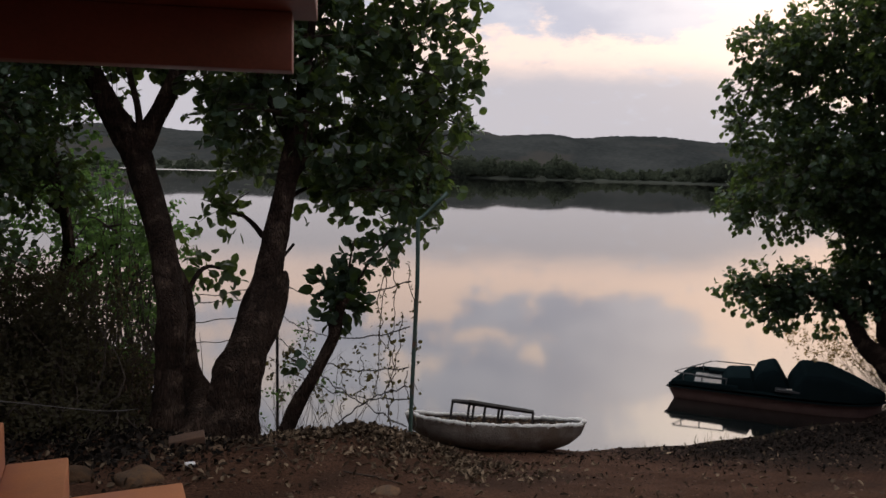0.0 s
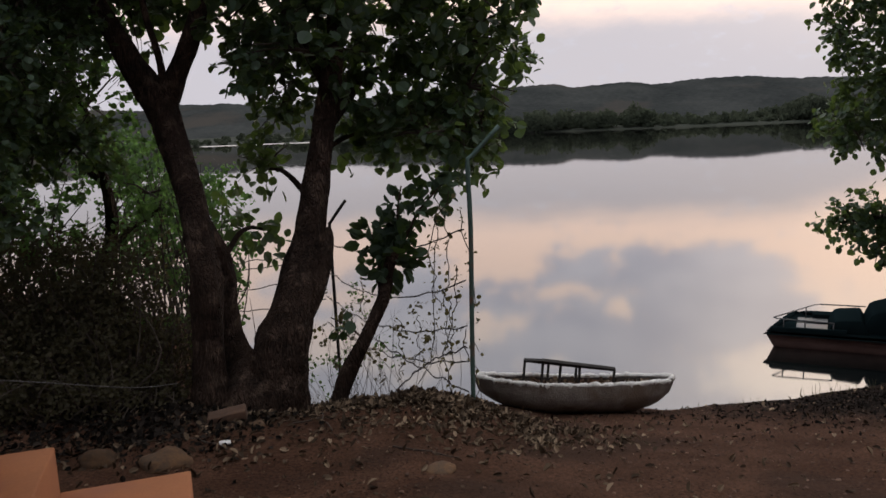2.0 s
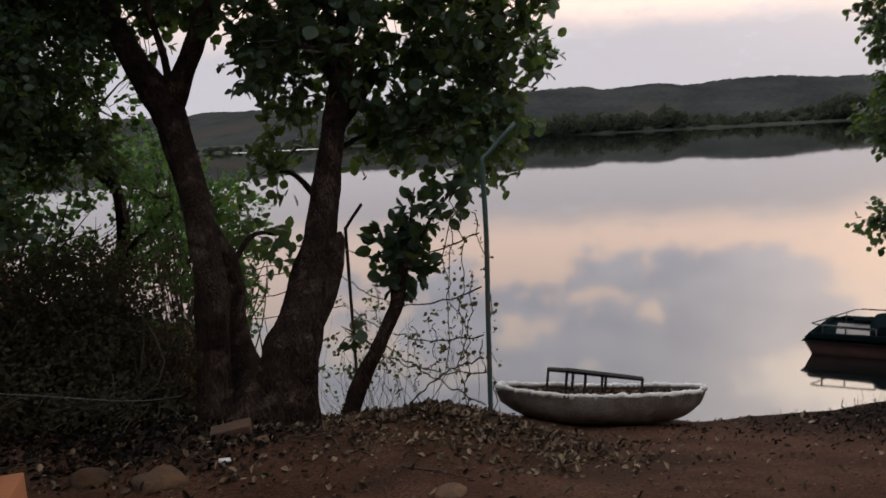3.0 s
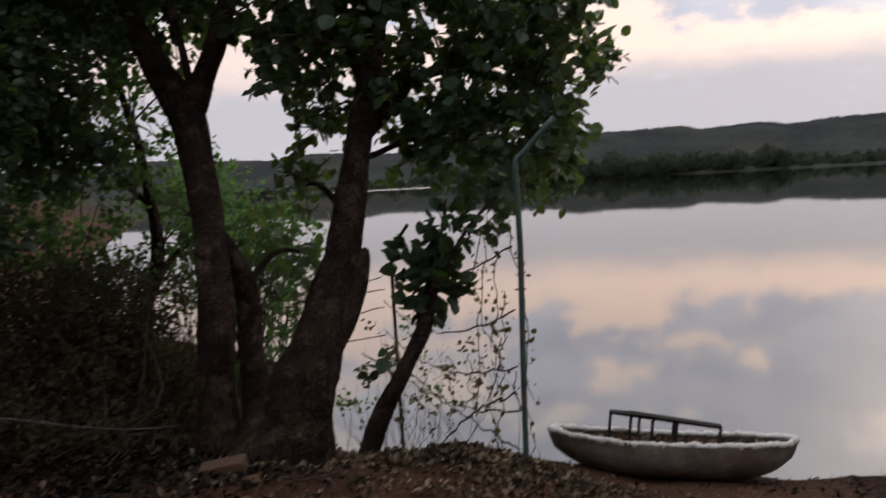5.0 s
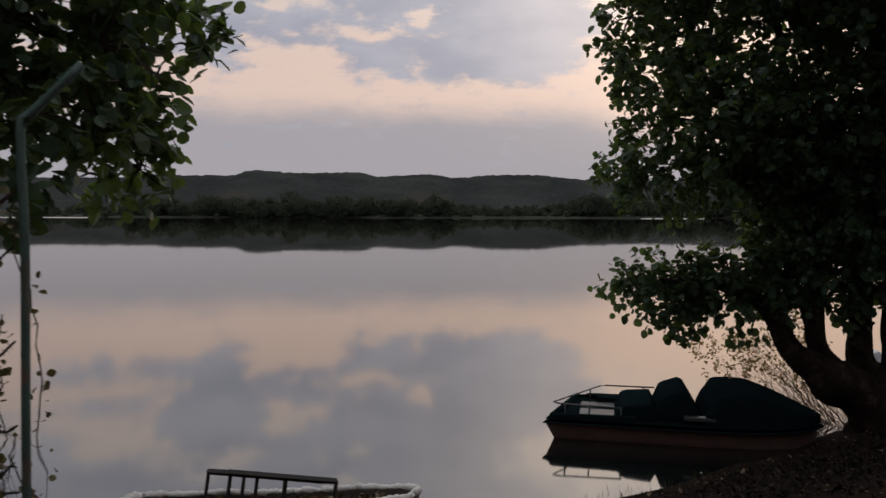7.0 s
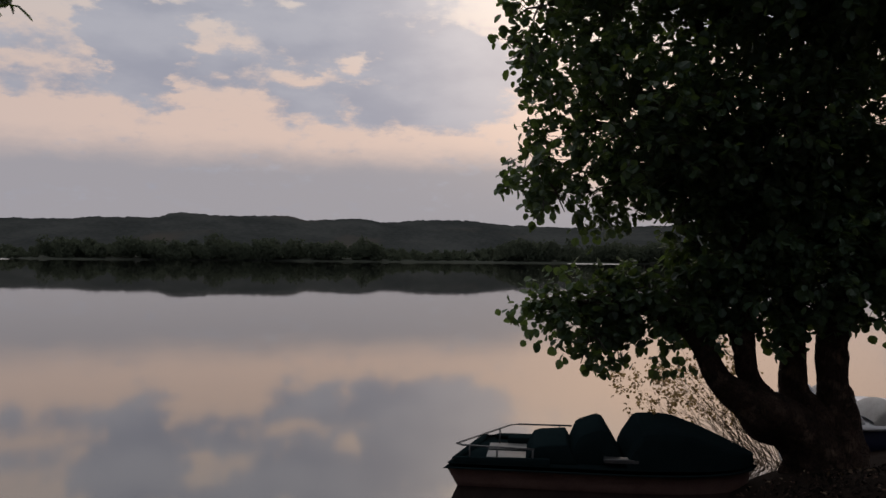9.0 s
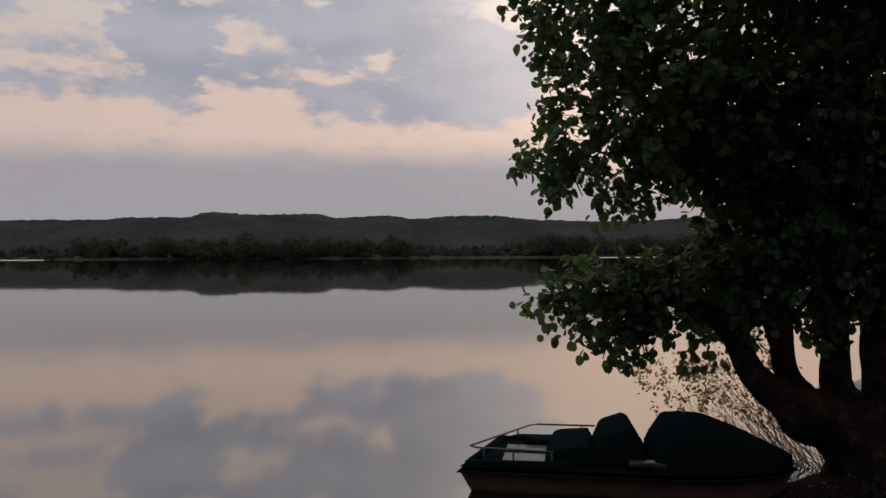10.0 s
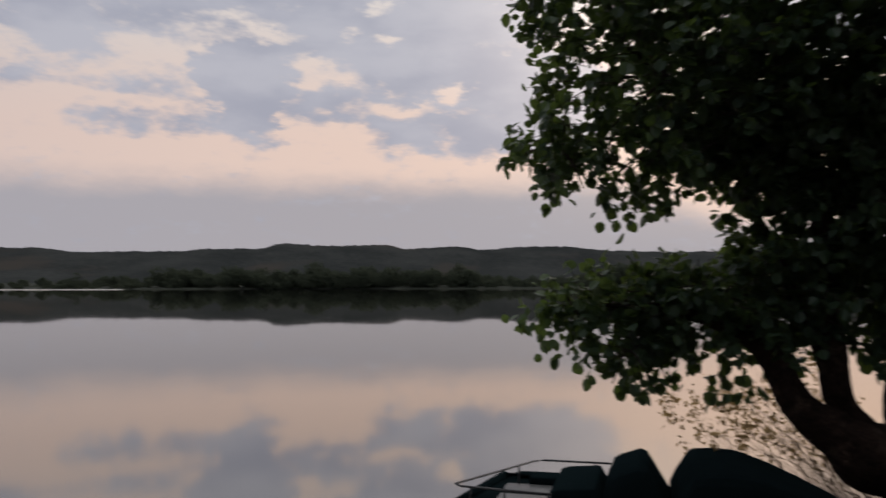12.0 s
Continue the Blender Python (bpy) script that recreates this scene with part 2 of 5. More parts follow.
M_LEAF_DRY = leaf_material("dry_bush_leaf", (0.022, 0.021, 0.015), (0.066, 0.058, 0.036), (0.15, 0.13, 0.055), 0.3, 0.1)
M_LEAF_VINE = leaf_material("dry_creeper_leaf", (0.035, 0.032, 0.018), (0.12, 0.105, 0.045), (0.22, 0.19, 0.06), 0.35)
M_LEAF_DEBRIS = leaf_material("rotting_leaf", (0.004, 0.0035, 0.003), (0.042, 0.033, 0.028), (0.03, 0.02, 0.015), 0.05, 0.05, 3.0)
M_LEAF_TAN = leaf_material("tan_shrub_leaf", (0.09, 0.065, 0.03), (0.24, 0.17, 0.08), (0.55, 0.38, 0.16), 0.6)
M_LITTER = leaf_material("dead_leaf", (0.016, 0.010, 0.007), (0.35, 0.26, 0.18), (0.12, 0.08, 0.05), 0.1, 0.08, 3.0)
M_STONE = material("field_stone", (0.125, 0.070, 0.038), 0.95, spec=0.1, vary=(0.06, 0.045, 0.035), scale=6, per="object", bump=0.6)
M_TERRA = material("terracotta_paint", (0.42, 0.165, 0.068), 0.8, vary=(0.33, 0.125, 0.055), scale=2.2, fine_scale=60, bump=0.15, stain=(0.33, 0.13, 0.075), stain_scale=1.6)
M_BEAM = material("maroon_paint", (0.26, 0.078, 0.05), 0.5, vary=(0.19, 0.06, 0.04), scale=2, bump=0.12)
M_PLASTER = material("plain_plaster", (0.55, 0.45, 0.36), 0.9, scale=1.2, bump=0.15)
M_FOAM = material("weathered_white_fibreglass", (0.27, 0.24, 0.215), 0.85, spec=0.2, vary=(0.115, 0.094, 0.08), scale=4, fine_scale=45, bump=0.7, bump_dist=0.025, stain=(0.115, 0.085, 0.065), stain_scale=1.7)
M_RIM = material("bleached_foam_rim", (0.74, 0.73, 0.71), 0.85, vary=(0.5, 0.48, 0.46), scale=7, fine_scale=60, bump=0.8, bump_dist=0.03)
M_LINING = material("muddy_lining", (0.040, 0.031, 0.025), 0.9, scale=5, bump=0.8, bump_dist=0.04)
M_IRON = material("rusty_iron", (0.035, 0.03, 0.028), 0.7, 0.4, scale=9, bump=0.3)
M_POLE = material("flaking_green_paint", (0.075, 0.13, 0.11), 0.65, 0.2, vary=(0.045, 0.075, 0.066), scale=6, fine_scale=50, bump=0.4, stain=(0.16, 0.075, 0.05), stain_scale=2.2)
M_HULL = material("maroon_fibreglass", (0.095, 0.056, 0.048), 0.7, vary=(0.058, 0.030, 0.026), scale=3, bump=0.1, spec=0.15)
M_DECK = material("dark_green_fibreglass", (0.0085, 0.0150, 0.0170), 0.6, vary=(0.006, 0.011, 0.0125), scale=3, bump=0.08, spec=0.0)
M_WHITEDECK = material("white_fibreglass", (0.72, 0.72, 0.76), 0.4, vary=(0.58, 0.58, 0.62), scale=2, bump=0.08)
M_FLOORPAN = material("sky_pale_fibreglass", (0.12, 0.125, 0.125), 0.4, vary=(0.06, 0.063, 0.063), scale=5, bump=0.1)
M_GREYHOOD = material("weathered_grey_fibreglass", (0.36, 0.345, 0.335), 0.6, vary=(0.24, 0.225, 0.215), scale=3, bump=0.1, stain=(0.2, 0.17, 0.15), stain_scale=2.5)
M_BLUEHULL = material("navy_fibreglass", (0.02, 0.024, 0.06), 0.6, scale=3, bump=0.08, spec=0.2)
M_STEEL = material("galvanised_tube", (0.10, 0.10, 0.105), 0.45, 0.6, scale=8, bump=0.1)
M_WIRE = material("barbed_wire", (0.07, 0.055, 0.05), 0.7, 0.5, scale=20, bump=0.1)
M_HILL = material("wooded_hill", (0.050, 0.053, 0.051), 1.0, vary=(0.025, 0.028, 0.028), scale=0.022, fine_scale=0.22, bump=0.0, spec=0.0, stain=(0.052, 0.048, 0.043), stain_scale=0.012)
M_WOODS = leaf_material("far_woods_foliage", (0.050, 0.060, 0.043), (0.076, 0.090, 0.062), (0.085, 0.100, 0.066), 0.5, 0.0)

M_WATER = bpy.data.materials.new("still_lake_water")
M_WATER.use_nodes = True
wt = M_WATER.node_tree
wt.nodes.remove(wt.nodes["Principled BSDF"])
w_deep = wt.nodes.new("ShaderNodeBsdfDiffuse")
w_deep.inputs["Color"].default_value = (0.007, 0.008, 0.008, 1)
w_gloss = wt.nodes.new("ShaderNodeBsdfGlossy")
w_gloss.inputs["Color"].default_value, w_gloss.inputs["Roughness"].default_value = (0.94, 0.92, 0.89, 1), 0.046
w_fres = wt.nodes.new("ShaderNodeFresnel")
w_fres.inputs["IOR"].default_value = 1.33
w_mix = wt.nodes.new("ShaderNodeMixShader")
wt.links.new(mnode(wt, "ADD", mnode(wt, "MULTIPLY", w_fres.outputs[0], 0.70), 0.30), w_mix.inputs[0])
wt.links.new(w_deep.outputs[0], w_mix.inputs[1])
wt.links.new(w_gloss.outputs[0], w_mix.inputs[2])
wt.links.new(w_mix.outputs[0], wt.nodes["Material Output"].inputs["Surface"])
wc = wt.nodes.new("ShaderNodeTexCoord").outputs["Object"]
w_sep = wt.nodes.new("ShaderNodeSeparateXYZ")
wt.links.new(wc, w_sep.inputs[0])
# fine ripples near the bank, calmer water further out
w_calm = mnode(wt, "MULTIPLY", mnode(wt, "SUBTRACT", w_sep.outputs[1], 14.0), 1 / 34, clamp=True)
wt.links.new(mnode(wt, "SUBTRACT", 0.058, mnode(wt, "MULTIPLY", w_calm, 0.033)), w_gloss.inputs["Roughness"])
wn = wt.nodes.new("ShaderNodeTexNoise")
wn.inputs["Scale"].default_value, wn.inputs["Detail"].default_value = 0.35, 3.0
wt.links.new(wc, wn.inputs["Vector"])
wb = wt.nodes.new("ShaderNodeBump")
wb.inputs["Strength"].default_value, wb.inputs["Distance"].default_value = 0.06, 0.03
wt.links.new(wn.outputs[0], wb.inputs["Height"])
wt.links.new(wb.outputs[0], w_gloss.inputs["Normal"])

# ---- building helpers ----


def thing(name, place, label, category, group="", kind=""):
    """An empty at a thing's base, which parents its parts."""
    e = new(name)
    e.empty_display_size = 0.2
    e.matrix_world = place if isinstance(place, Matrix) else Matrix.Translation(place)
    return tagged(e, label, category, group, kind)


def to_mesh(name, bm, mat, flat=False):
    me = bpy.data.meshes.new(name)
    bmesh.ops.recalc_face_normals(bm, faces=bm.faces)
    bm.to_mesh(me)
    bm.free()
    me.materials.append(mat)
    if not flat:
        me.polygons.foreach_set("use_smooth", [True] * len(me.polygons))
    return me


def part(name, bm, mat, parent, label="", flat=False):
    """Links a bmesh as one mesh object under a thing or part; the bmesh is in the parent's space."""
    ob = new(name, bm if isinstance(bm, bpy.types.Mesh) else to_mesh(name, bm, mat, flat))
    if parent:
        ob.parent = parent
    return tagged(ob, label)


def box(bm, x0, x1, y0, y1, z0, z1, m=None, bevel=0.0):
    r = bmesh.ops.create_cube(bm, size=1)
    vs = r["verts"]
    for v in vs:
        v.co = Vector(((x0 + x1) / 2 + v.co.x * (x1 - x0), (y0 + y1) / 2 + v.co.y * (y1 - y0), (z0 + z1) / 2 + v.co.z * (z1 - z0)))
    if bevel:
        es = list({e for v in vs for e in v.link_edges})
        r = bmesh.ops.bevel(bm, geom=es, offset=bevel, segments=2, affect="EDGES", profile=0.5)
        vs = list({v for f in r["faces"] for v in f.verts} | {v for v in vs if v.is_valid})
    if m is not None:
        for v in vs:
            v.co = m @ v.co
    return vs


def tube(bm, pts, radii, seg=10, rough=0.0, cap=True, seed=0):
    """A tapered round limb along points."""
    pts = [Vector(p) for p in pts]
    up = Vector((0.31, 0.95, 0.05))
    rings = []
    for i, p in enumerate(pts):
        d = (pts[min(i + 1, len(pts) - 1)] - pts[max(i - 1, 0)]).normalized()
        a = d.cross(up if abs(d.dot(up)) < 0.95 else Vector((1, 0, 0))).normalized()
        b = d.cross(a)
        ring = []
        for k in range(seg):
            w = 2 * math.pi * k / seg
            r = radii[i]
            if rough:
                r *= 1 + rough * noise.noise(Vector((math.cos(w) * 1.3 + seed, math.sin(w) * 1.3, p.z * 1.7 + p.x)))
                r *= 1 + rough * 0.5 * noise.noise(Vector((math.cos(w) * 4 + seed, math.sin(w) * 4, p.z * 6)))
            ring.append(bm.verts.new(p + (a * math.cos(w) + b * math.sin(w)) * r))
        rings.append(ring)
    for r0, r1 in zip(rings, rings[1:]):
        for k in range(seg):
            bm.faces.new((r0[k], r0[(k + 1) % seg], r1[(k + 1) % seg], r1[k]))
    if cap:
        bm.faces.new(rings[-1])
        bm.faces.new(rings[0][::-1])


def curve_pts(keys, n, wob=0.0, seed=0.0):
    """Smooth points through key points (Catmull-Rom), with a little wander."""
    ks = [Vector(k[:3]) for k in keys]
    rs = [k[3] for k in keys]
    pts, rad = [], []
    m = len(ks) - 1
    for i in range(n):
        t = i / (n - 1) * m
        j = min(int(t), m - 1)
        f = t - j
        p0, p1, p2, p3 = ks[max(j - 1, 0)], ks[j], ks[j + 1], ks[min(j + 2, m)]
        p = 0.5 * ((2 * p1) + (p2 - p0) * f + (2 * p0 - 5 * p1 + 4 * p2 - p3) * f * f + (3 * p1 - p0 - 3 * p2 + p3) * f ** 3)
        if wob:
            p = p + Vector((noise.noise(p * 1.4 + Vector((seed, 0, 0))), noise.noise(p * 1.4 + Vector((0, seed, 9))), noise.noise(p * 1.4 + Vector((5, 0, seed))))) * wob
        pts.append(p)
        rad.append(rs[j] + (rs[j + 1] - rs[j]) * f)
    return pts, rad


LEAF = np.array([(0, 0, 0), (0.36, 0.20, 0.05), (0.47, 0.54, 0.07), (0.0, 1.0, -0.10), (-0.47, 0.54, 0.07), (-0.36, 0.20, 0.05), (0.27, 0.85, -0.01), (-0.27, 0.85, -0.01)])
LEAF_FACES = ((0, 1, 2), (0, 2, 6, 3), (0, 3, 7, 4), (0, 4, 5))


def leaf_mesh(name, spots, ways, sizes, mat, rng, droop=0.35, shape=LEAF, wide=1.0):
    """One mesh of many leaves: base points, the way each points, and lengths."""
    n = len(spots)
    d = ways + np.array([0, 0, -droop]) + rng.normal(0, 0.45, (n, 3))
    d /= np.linalg.norm(d, axis=1)[:, None]
    side = np.cross(d, rng.normal(0, 0.55, (n, 3)) + np.array([0, 0, 1.0]))
    side /= np.linalg.norm(side, axis=1)[:, None]
    up = np.cross(side, d)
    sh = shape[None] * sizes[:, None, None]
    w = (wide * rng.uniform(0.8, 1.15, n))[:, None, None]
    v = spots[:, None] + side[:, None] * sh[..., 0:1] * w + d[:, None] * sh[..., 1:2] + up[:, None] * sh[..., 2:3]
    k = len(shape)
    faces = [tuple(i * k + q for q in f) for i in range(n) for f in LEAF_FACES]
    me = bpy.data.meshes.new(name)
    me.from_pydata(v.reshape(-1, 3).tolist(), [], faces)
    me.materials.append(mat)
    return me


def clumps(blobs, density, rng, per=9, reach=0.20, shell=0.55, thin=0.0):
    """Leaf bases and ways, in small sprays spread through round clumps (x, y, z, r)."""
    spots, ways, twigs = [], [], []
    for x, y, z, r in blobs:
        c = np.array((x, y, z))
        n = max(3, int(density * r ** 2.4 * (1 - thin * sstep(z, 4.2, 5.4))))
        for _ in range(n):
            u = rng.normal(size=3)
            u /= np.linalg.norm(u)
            rad = r * (shell + (1.08 - shell) * rng.random() ** 0.7)
            if rng.random() < 0.15:
                rad = r * rng.uniform(0.1, 1.15)
            p = c + u * rad * np.array((1, 1, 0.9))
            out = u * 0.8 + rng.normal(0, 0.5, 3)
            out /= np.linalg.norm(out)
            k = rng.integers(per - 4, per + 4)
            s = rng.uniform(-0.5, 1, k)[:, None]
            spots.append(p + out * s * reach + rng.normal(0, reach * 0.22, (k, 3)))
            ways.append(np.tile(out, (k, 1)) * 0.5 + rng.normal(0, 0.6, (k, 3)))
            twigs.append((p - out * reach * 0.9 - u * reach * 0.7, p + out * reach))
    return np.concatenate(spots), np.concatenate(ways), twigs


def twig_bm(twigs, r=0.006):
    bm = bmesh.new()
    for a, b in twigs:
        tube(bm, [a, (Vector(a) + Vector(b)) / 2 + Vector((0, 0, 0.02)), b], [r, r * 0.8, r * 0.4], 3, cap=False)
    return bm


# ---- ground and water ----

SHORE = ((-400, 320), (-120, 150), (-40, 45), (-16, 20), (-9.5, 17.6), (-6.9, 16.4), (-6.1, 12.5), (-3, 11.9), (0, 12.45), (2, 12.6), (3, 12.8), (4.2, 13.25), (6, 14.2), (7.5, 15.0), (8.4, 15.95),
         (10, 16.3), (12, 17.3), (15, 17.8), (22, 21), (60, 46), (400, 250))
SX, SY = [a for a, b in SHORE], [b for a, b in SHORE]


def sstep(x, a, b):
    f = min(1, max(0, (x - a) / (b - a)))
    return f * f * (3 - 2 * f)


def ground_z(x, y, detail=True):
    """Height of the bank, the lake bed and the far shore."""
    d = np.interp(x, SX, SY) - y
    if detail:
        d += 0.16 * noise.noise(Vector((x * 0.9, y * 0.3, 0))) + 0.08 * noise.noise(Vector((x * 2.9, 3.0, 0)))
    right = 0.28 * d if d > 0 else 0.22 * d
    left = np.interp(d, (-8, 0, 0.5, 1.5, 2.5, 3.0, 3.9, 4.9, 6.9, 13, 40), (-1.8, 0, 0.36, 0.72, 1.02, 1.24, 1.53, 1.64, 1.90, 3.6, 6.5))
    f = sstep(x, -1.3, 0.5)
    z = float(left) * (1 - f) + right * f
    z = max(z, -2.0) + 0.20 * math.exp(-((x + 0.8) / 0.9) ** 2 - ((y - 9.0) / 0.6) ** 2)
    if d > 13:
        z = min(z, 3.65 + 0.02 * (d - 13))
    if detail and d > -2:
        z += 0.035 * noise.noise(Vector((x * 1.7, y * 1.7, 4))) + 0.014 * noise.noise(Vector((x * 6, y * 6, 1)))
    far = 296 + 0.06 * abs(x) + 14 * noise.noise(Vector((x * 0.012, 0, 2)))
    if y > far - 8:
        z = -2.0 + 2.9 * sstep(y, far - 8, far + 12) + 0.004 * max(0, y - far)
    return z


def spread(lo, hi, n, mid, k):
    """Even spacing near mid that widens towards lo and hi."""
    a, b = math.asinh((lo - mid) / k), math.asinh((hi - mid) / k)
    return [mid + k * math.sinh(a + (b - a) * i / (n - 1)) for i in range(n)]


xs, ys = spread(-2600, 2600, 190, 0.5, 5.0), spread(-300, 2800, 230, 9.5, 4.2)
gv = [(x, y, ground_z(x, y)) for y in ys for x in xs]
gf = [(j * len(xs) + i, j * len(xs) + i + 1, (j + 1) * len(xs) + i + 1, (j + 1) * len(xs) + i) for j in range(len(ys) - 1) for i in range(len(xs) - 1)]
gm = bpy.data.meshes.new("ground")
gm.from_pydata(gv, [], gf)
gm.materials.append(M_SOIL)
gm.polygons.foreach_set("use_smooth", [True] * len(gm.polygons))
tagged(new("ground", gm), "reddish-brown bare soil bank sloping down to the lake", "ground", kind="structure")

bm = bmesh.new()
vs = [bm.verts.new(p) for p in ((-2600, 5, 0), (2600, 5, 0), (2600, 700, 0), (-2600, 700, 0))]
bm.faces.new(vs)
tagged(part("water", bm, M_WATER, None), "still grey-pink lake water mirroring the evening sky", "lake", kind="structure")

# ---- hills across the lake ----


def ridge(name, dist, bumps, base, mat, span, n, label, ruff=1.0):
    """A long wooded ridge across the lake, with tree-rough skyline."""
    bm = bmesh.new()
    rows = []
    for q, (dy, hz) in enumerate(((-190, 0.0), (-150, 0.22), (-100, 0.5), (-50, 0.8), (0, 1.0), (70, 0.92), (160, 0.4), (260, -0.05))):
        row = []
        for i in range(n + 1):
            x = -span + 2 * span * i / n
            h = base + 3.0 * noise.noise(Vector((x * 0.004, 1, 0)))
            for c, w, e, up in bumps:
                h += up * sstep(x, c - w - e, c - w) * (1 - sstep(x, c + w, c + w + e))
            h = h * hz
            if 0 < q < 7:
                h += ruff * (1.1 * noise.noise(Vector((x * 0.035, q * 3.1, 5))) + 0.9 * noise.noise(Vector((x * 0.13, q * 2.3, 8))) + 0.8 * noise.noise(Vector((x * 0.31, q * 1.3, 3))) + 0.9 * noise.noise(Vector((x * 0.93, q * 1.7, 6))))
                h += 3.2 * noise.noise(Vector((x * 0.013, q * 0.9, 2))) * (1 - hz)
            row.append(bm.verts.new((x, dist + dy + 18 * noise.noise(Vector((x * 0.01, q, 3))) * (hz < 1), h)))
        rows.append(row)
    for a, b in zip(rows, rows[1:]):
        for i in range(n):
            bm.faces.new((a[i], a[i + 1], b[i + 1], b[i]))
    return tagged(part(name, bm, mat, None), label, "hill", kind="structure")


ridge("backdrop", 800, ((-75, 52, 26, 6.0), (-170, 30, 40, 2.5), (32, 16, 30, 4.0), (138, 22, 50, 3.2), (-405, 30, 45, 5.0), (620, 200, 150, 6), (-900, 250, 200, 9)), 33.6, M_HILL, 2200, 1500,
      "low wooded hills across the lake in evening haze")


def far_woods(seed, stands, label):
    """Trees along the far shore, each a crown of leafy tufts: stands of (x0, x1, y0, y1, lowest, highest, count)."""
    vs, fs = [], []
    rng = np.random.default_rng(seed)
    for x0, x1, y0, y1, hmin, hmax, count in stands:
        for _ in range(count):
            x, y, h = rng.uniform(x0, x1), rng.uniform(y0, y1), rng.uniform(hmin, hmax)
            y += 0.06 * abs(x)
            n = int(60 + 18 * h)
            u = rng.normal(size=(n, 3))
            u /= np.linalg.norm(u, axis=1)[:, None]
            lobe = rng.normal(0, 0.22, (4, 3))[rng.integers(0, 4, n)]
            c = (u * rng.uniform(0.25, 0.5, (n, 1)) + lobe) * np.array((h * 0.66, 2.2, h * 0.6)) + np.array((x, y, h * 0.5))
            c[:, 2] = np.maximum(c[:, 2], 0.2)
            a, b = np.array((1.0, 0, 0)) + 0.5 * rng.normal(size=(n, 3)), np.array((0, 0.35, 0.9)) + 0.5 * rng.normal(size=(n, 3))
            size = rng.uniform(0.18, 0.48, (n, 1))
            a *= size / np.linalg.norm(a, axis=1)[:, None]
            b *= size / np.linalg.norm(b, axis=1)[:, None]
            n0 = len(vs)
            vs.extend(np.stack((c - a - b, c + a - b, c + a + b, c - a + b), 1).reshape(-1, 3).tolist())
            fs.extend((np.arange(n)[:, None] * 4 + np.arange(4) + n0).tolist())
    me = bpy.data.meshes.new("far_woods")
    me.from_pydata(vs, [], fs)
    me.polygons.foreach_set("use_smooth", [True] * len(me.polygons))
    me.materials.append(M_WOODS)
    return tagged(new("far_woods", me), label, "woods", kind="stuff")


far_woods(3, ((-96, -30, 303, 316, 4.0, 9.0, 130), (-30, 30, 303, 316, 4.5, 9.0, 100), (30, 78, 303, 316, 1.4, 4.5, 70), (78, 165, 303, 318, 4.0, 10.5, 150), (-300, -96, 303, 322, 1.2, 3.4, 190),
              (165, 420, 312, 340, 5.0, 11.0, 170), (-160, 260, 325, 350, 3.0, 6.5, 200), (-120, 200, 360, 400, 4.0, 8.0, 90)), "dark green woods along the far shore")

# Low pale strips stand in for sky gleaming on ruffled water.
M_SHORE_GLEAM = material("shore_gleam", (0.62, 0.58, 0.56), 0.9, vary=(0.5, 0.46, 0.44), scale=0.2, bump=0.0)
for x0, x1, lab in ((-150, -99, "pale strip painted for sky gleam on ruffled water by the far shore"), (98, 125, "pale strip painted for sky gleam on ruffled water by the far shore")):
    bm = bmesh.new()
    wide = 3.0
    lo, hi = [], []
    for i in range(41):
        f = i / 40
        x = x0 + (x1 - x0) * f
        w = wide * math.sin(math.pi * f) ** 0.6 * (1 + 0.5 * noise.noise(Vector((x * 0.2, wide, 0))))
        y = 284 + 0.06 * abs(x) + 3 * noise.noise(Vector((x * 0.03, 4, 0)))
        lo.append([bm.verts.new((x, y - w, -0.1)), bm.verts.new((x, y, 0.16 * min(1, w))), bm.verts.new((x, y + w, -0.1))])
    for p, q in zip(lo, lo[1:]):
        bm.faces.new((p[0], q[0], q[1], p[1]))
        bm.faces.new((p[1], q[1], q[2], p[2]))
    tagged(part("sand_bar", bm, M_SHORE_GLEAM, None), lab, "sand bar", kind="structure")

# ---- house: eave beam, stairs, and an added unseen wall ----

BA = radians(12.5)
beam_m = Matrix.Translation((-1.02, 5.3, 5.302)) @ Matrix.Rotation(BA, 4, "Z")
porch = thing("porch_roof", beam_m, "maroon painted concrete eave with a deep edge beam", "porch roof", kind="structure")
bm = bmesh.new()
box(bm, -7.5, 0, -0.24, 0, 0, 0.385, bevel=0.008)
part("beam", bm, M_BEAM, porch)
bm = bmesh.new()
box(bm, -7.5, 0.16, -7.0, 0.10, 0.388, 0.53, bevel=0.01)
part("slab", bm, M_BEAM, porch)

SA = radians(28)
stair_m = Matrix.Translation((-2.13, 5.01, 0)) @ Matrix.Rotation(SA, 4, "Z")
stairs = thing("stairs", stair_m, "terracotta painted masonry steps leading down from the house", "stairs", kind="structure")
for s0, s1, top in ((-4.2, -0.765, 2.905), (-0.765, -0.38, 2.61), (-0.38, 0.37, 2.32), (0.37, 0.975, 2.02)):
    bm = bmesh.new()
    box(bm, s0, s1, -2.2, 0, 1.2, top, bevel=0.012)
    part("step", bm, M_TERRA, stairs)

# Unseen wall added to close the rear and hold back low sky light.
bm = bmesh.new()
box(bm, -14, 24, -3.2, -2.9, 2.5, 10, Matrix.Rotation(radians(11), 4, "Z"))
tagged(part("wall_south", bm, M_PLASTER, None), "unseen plain wall added behind the porch to block light from the rear sky", "wall", kind="structure")

# ---- trees ----


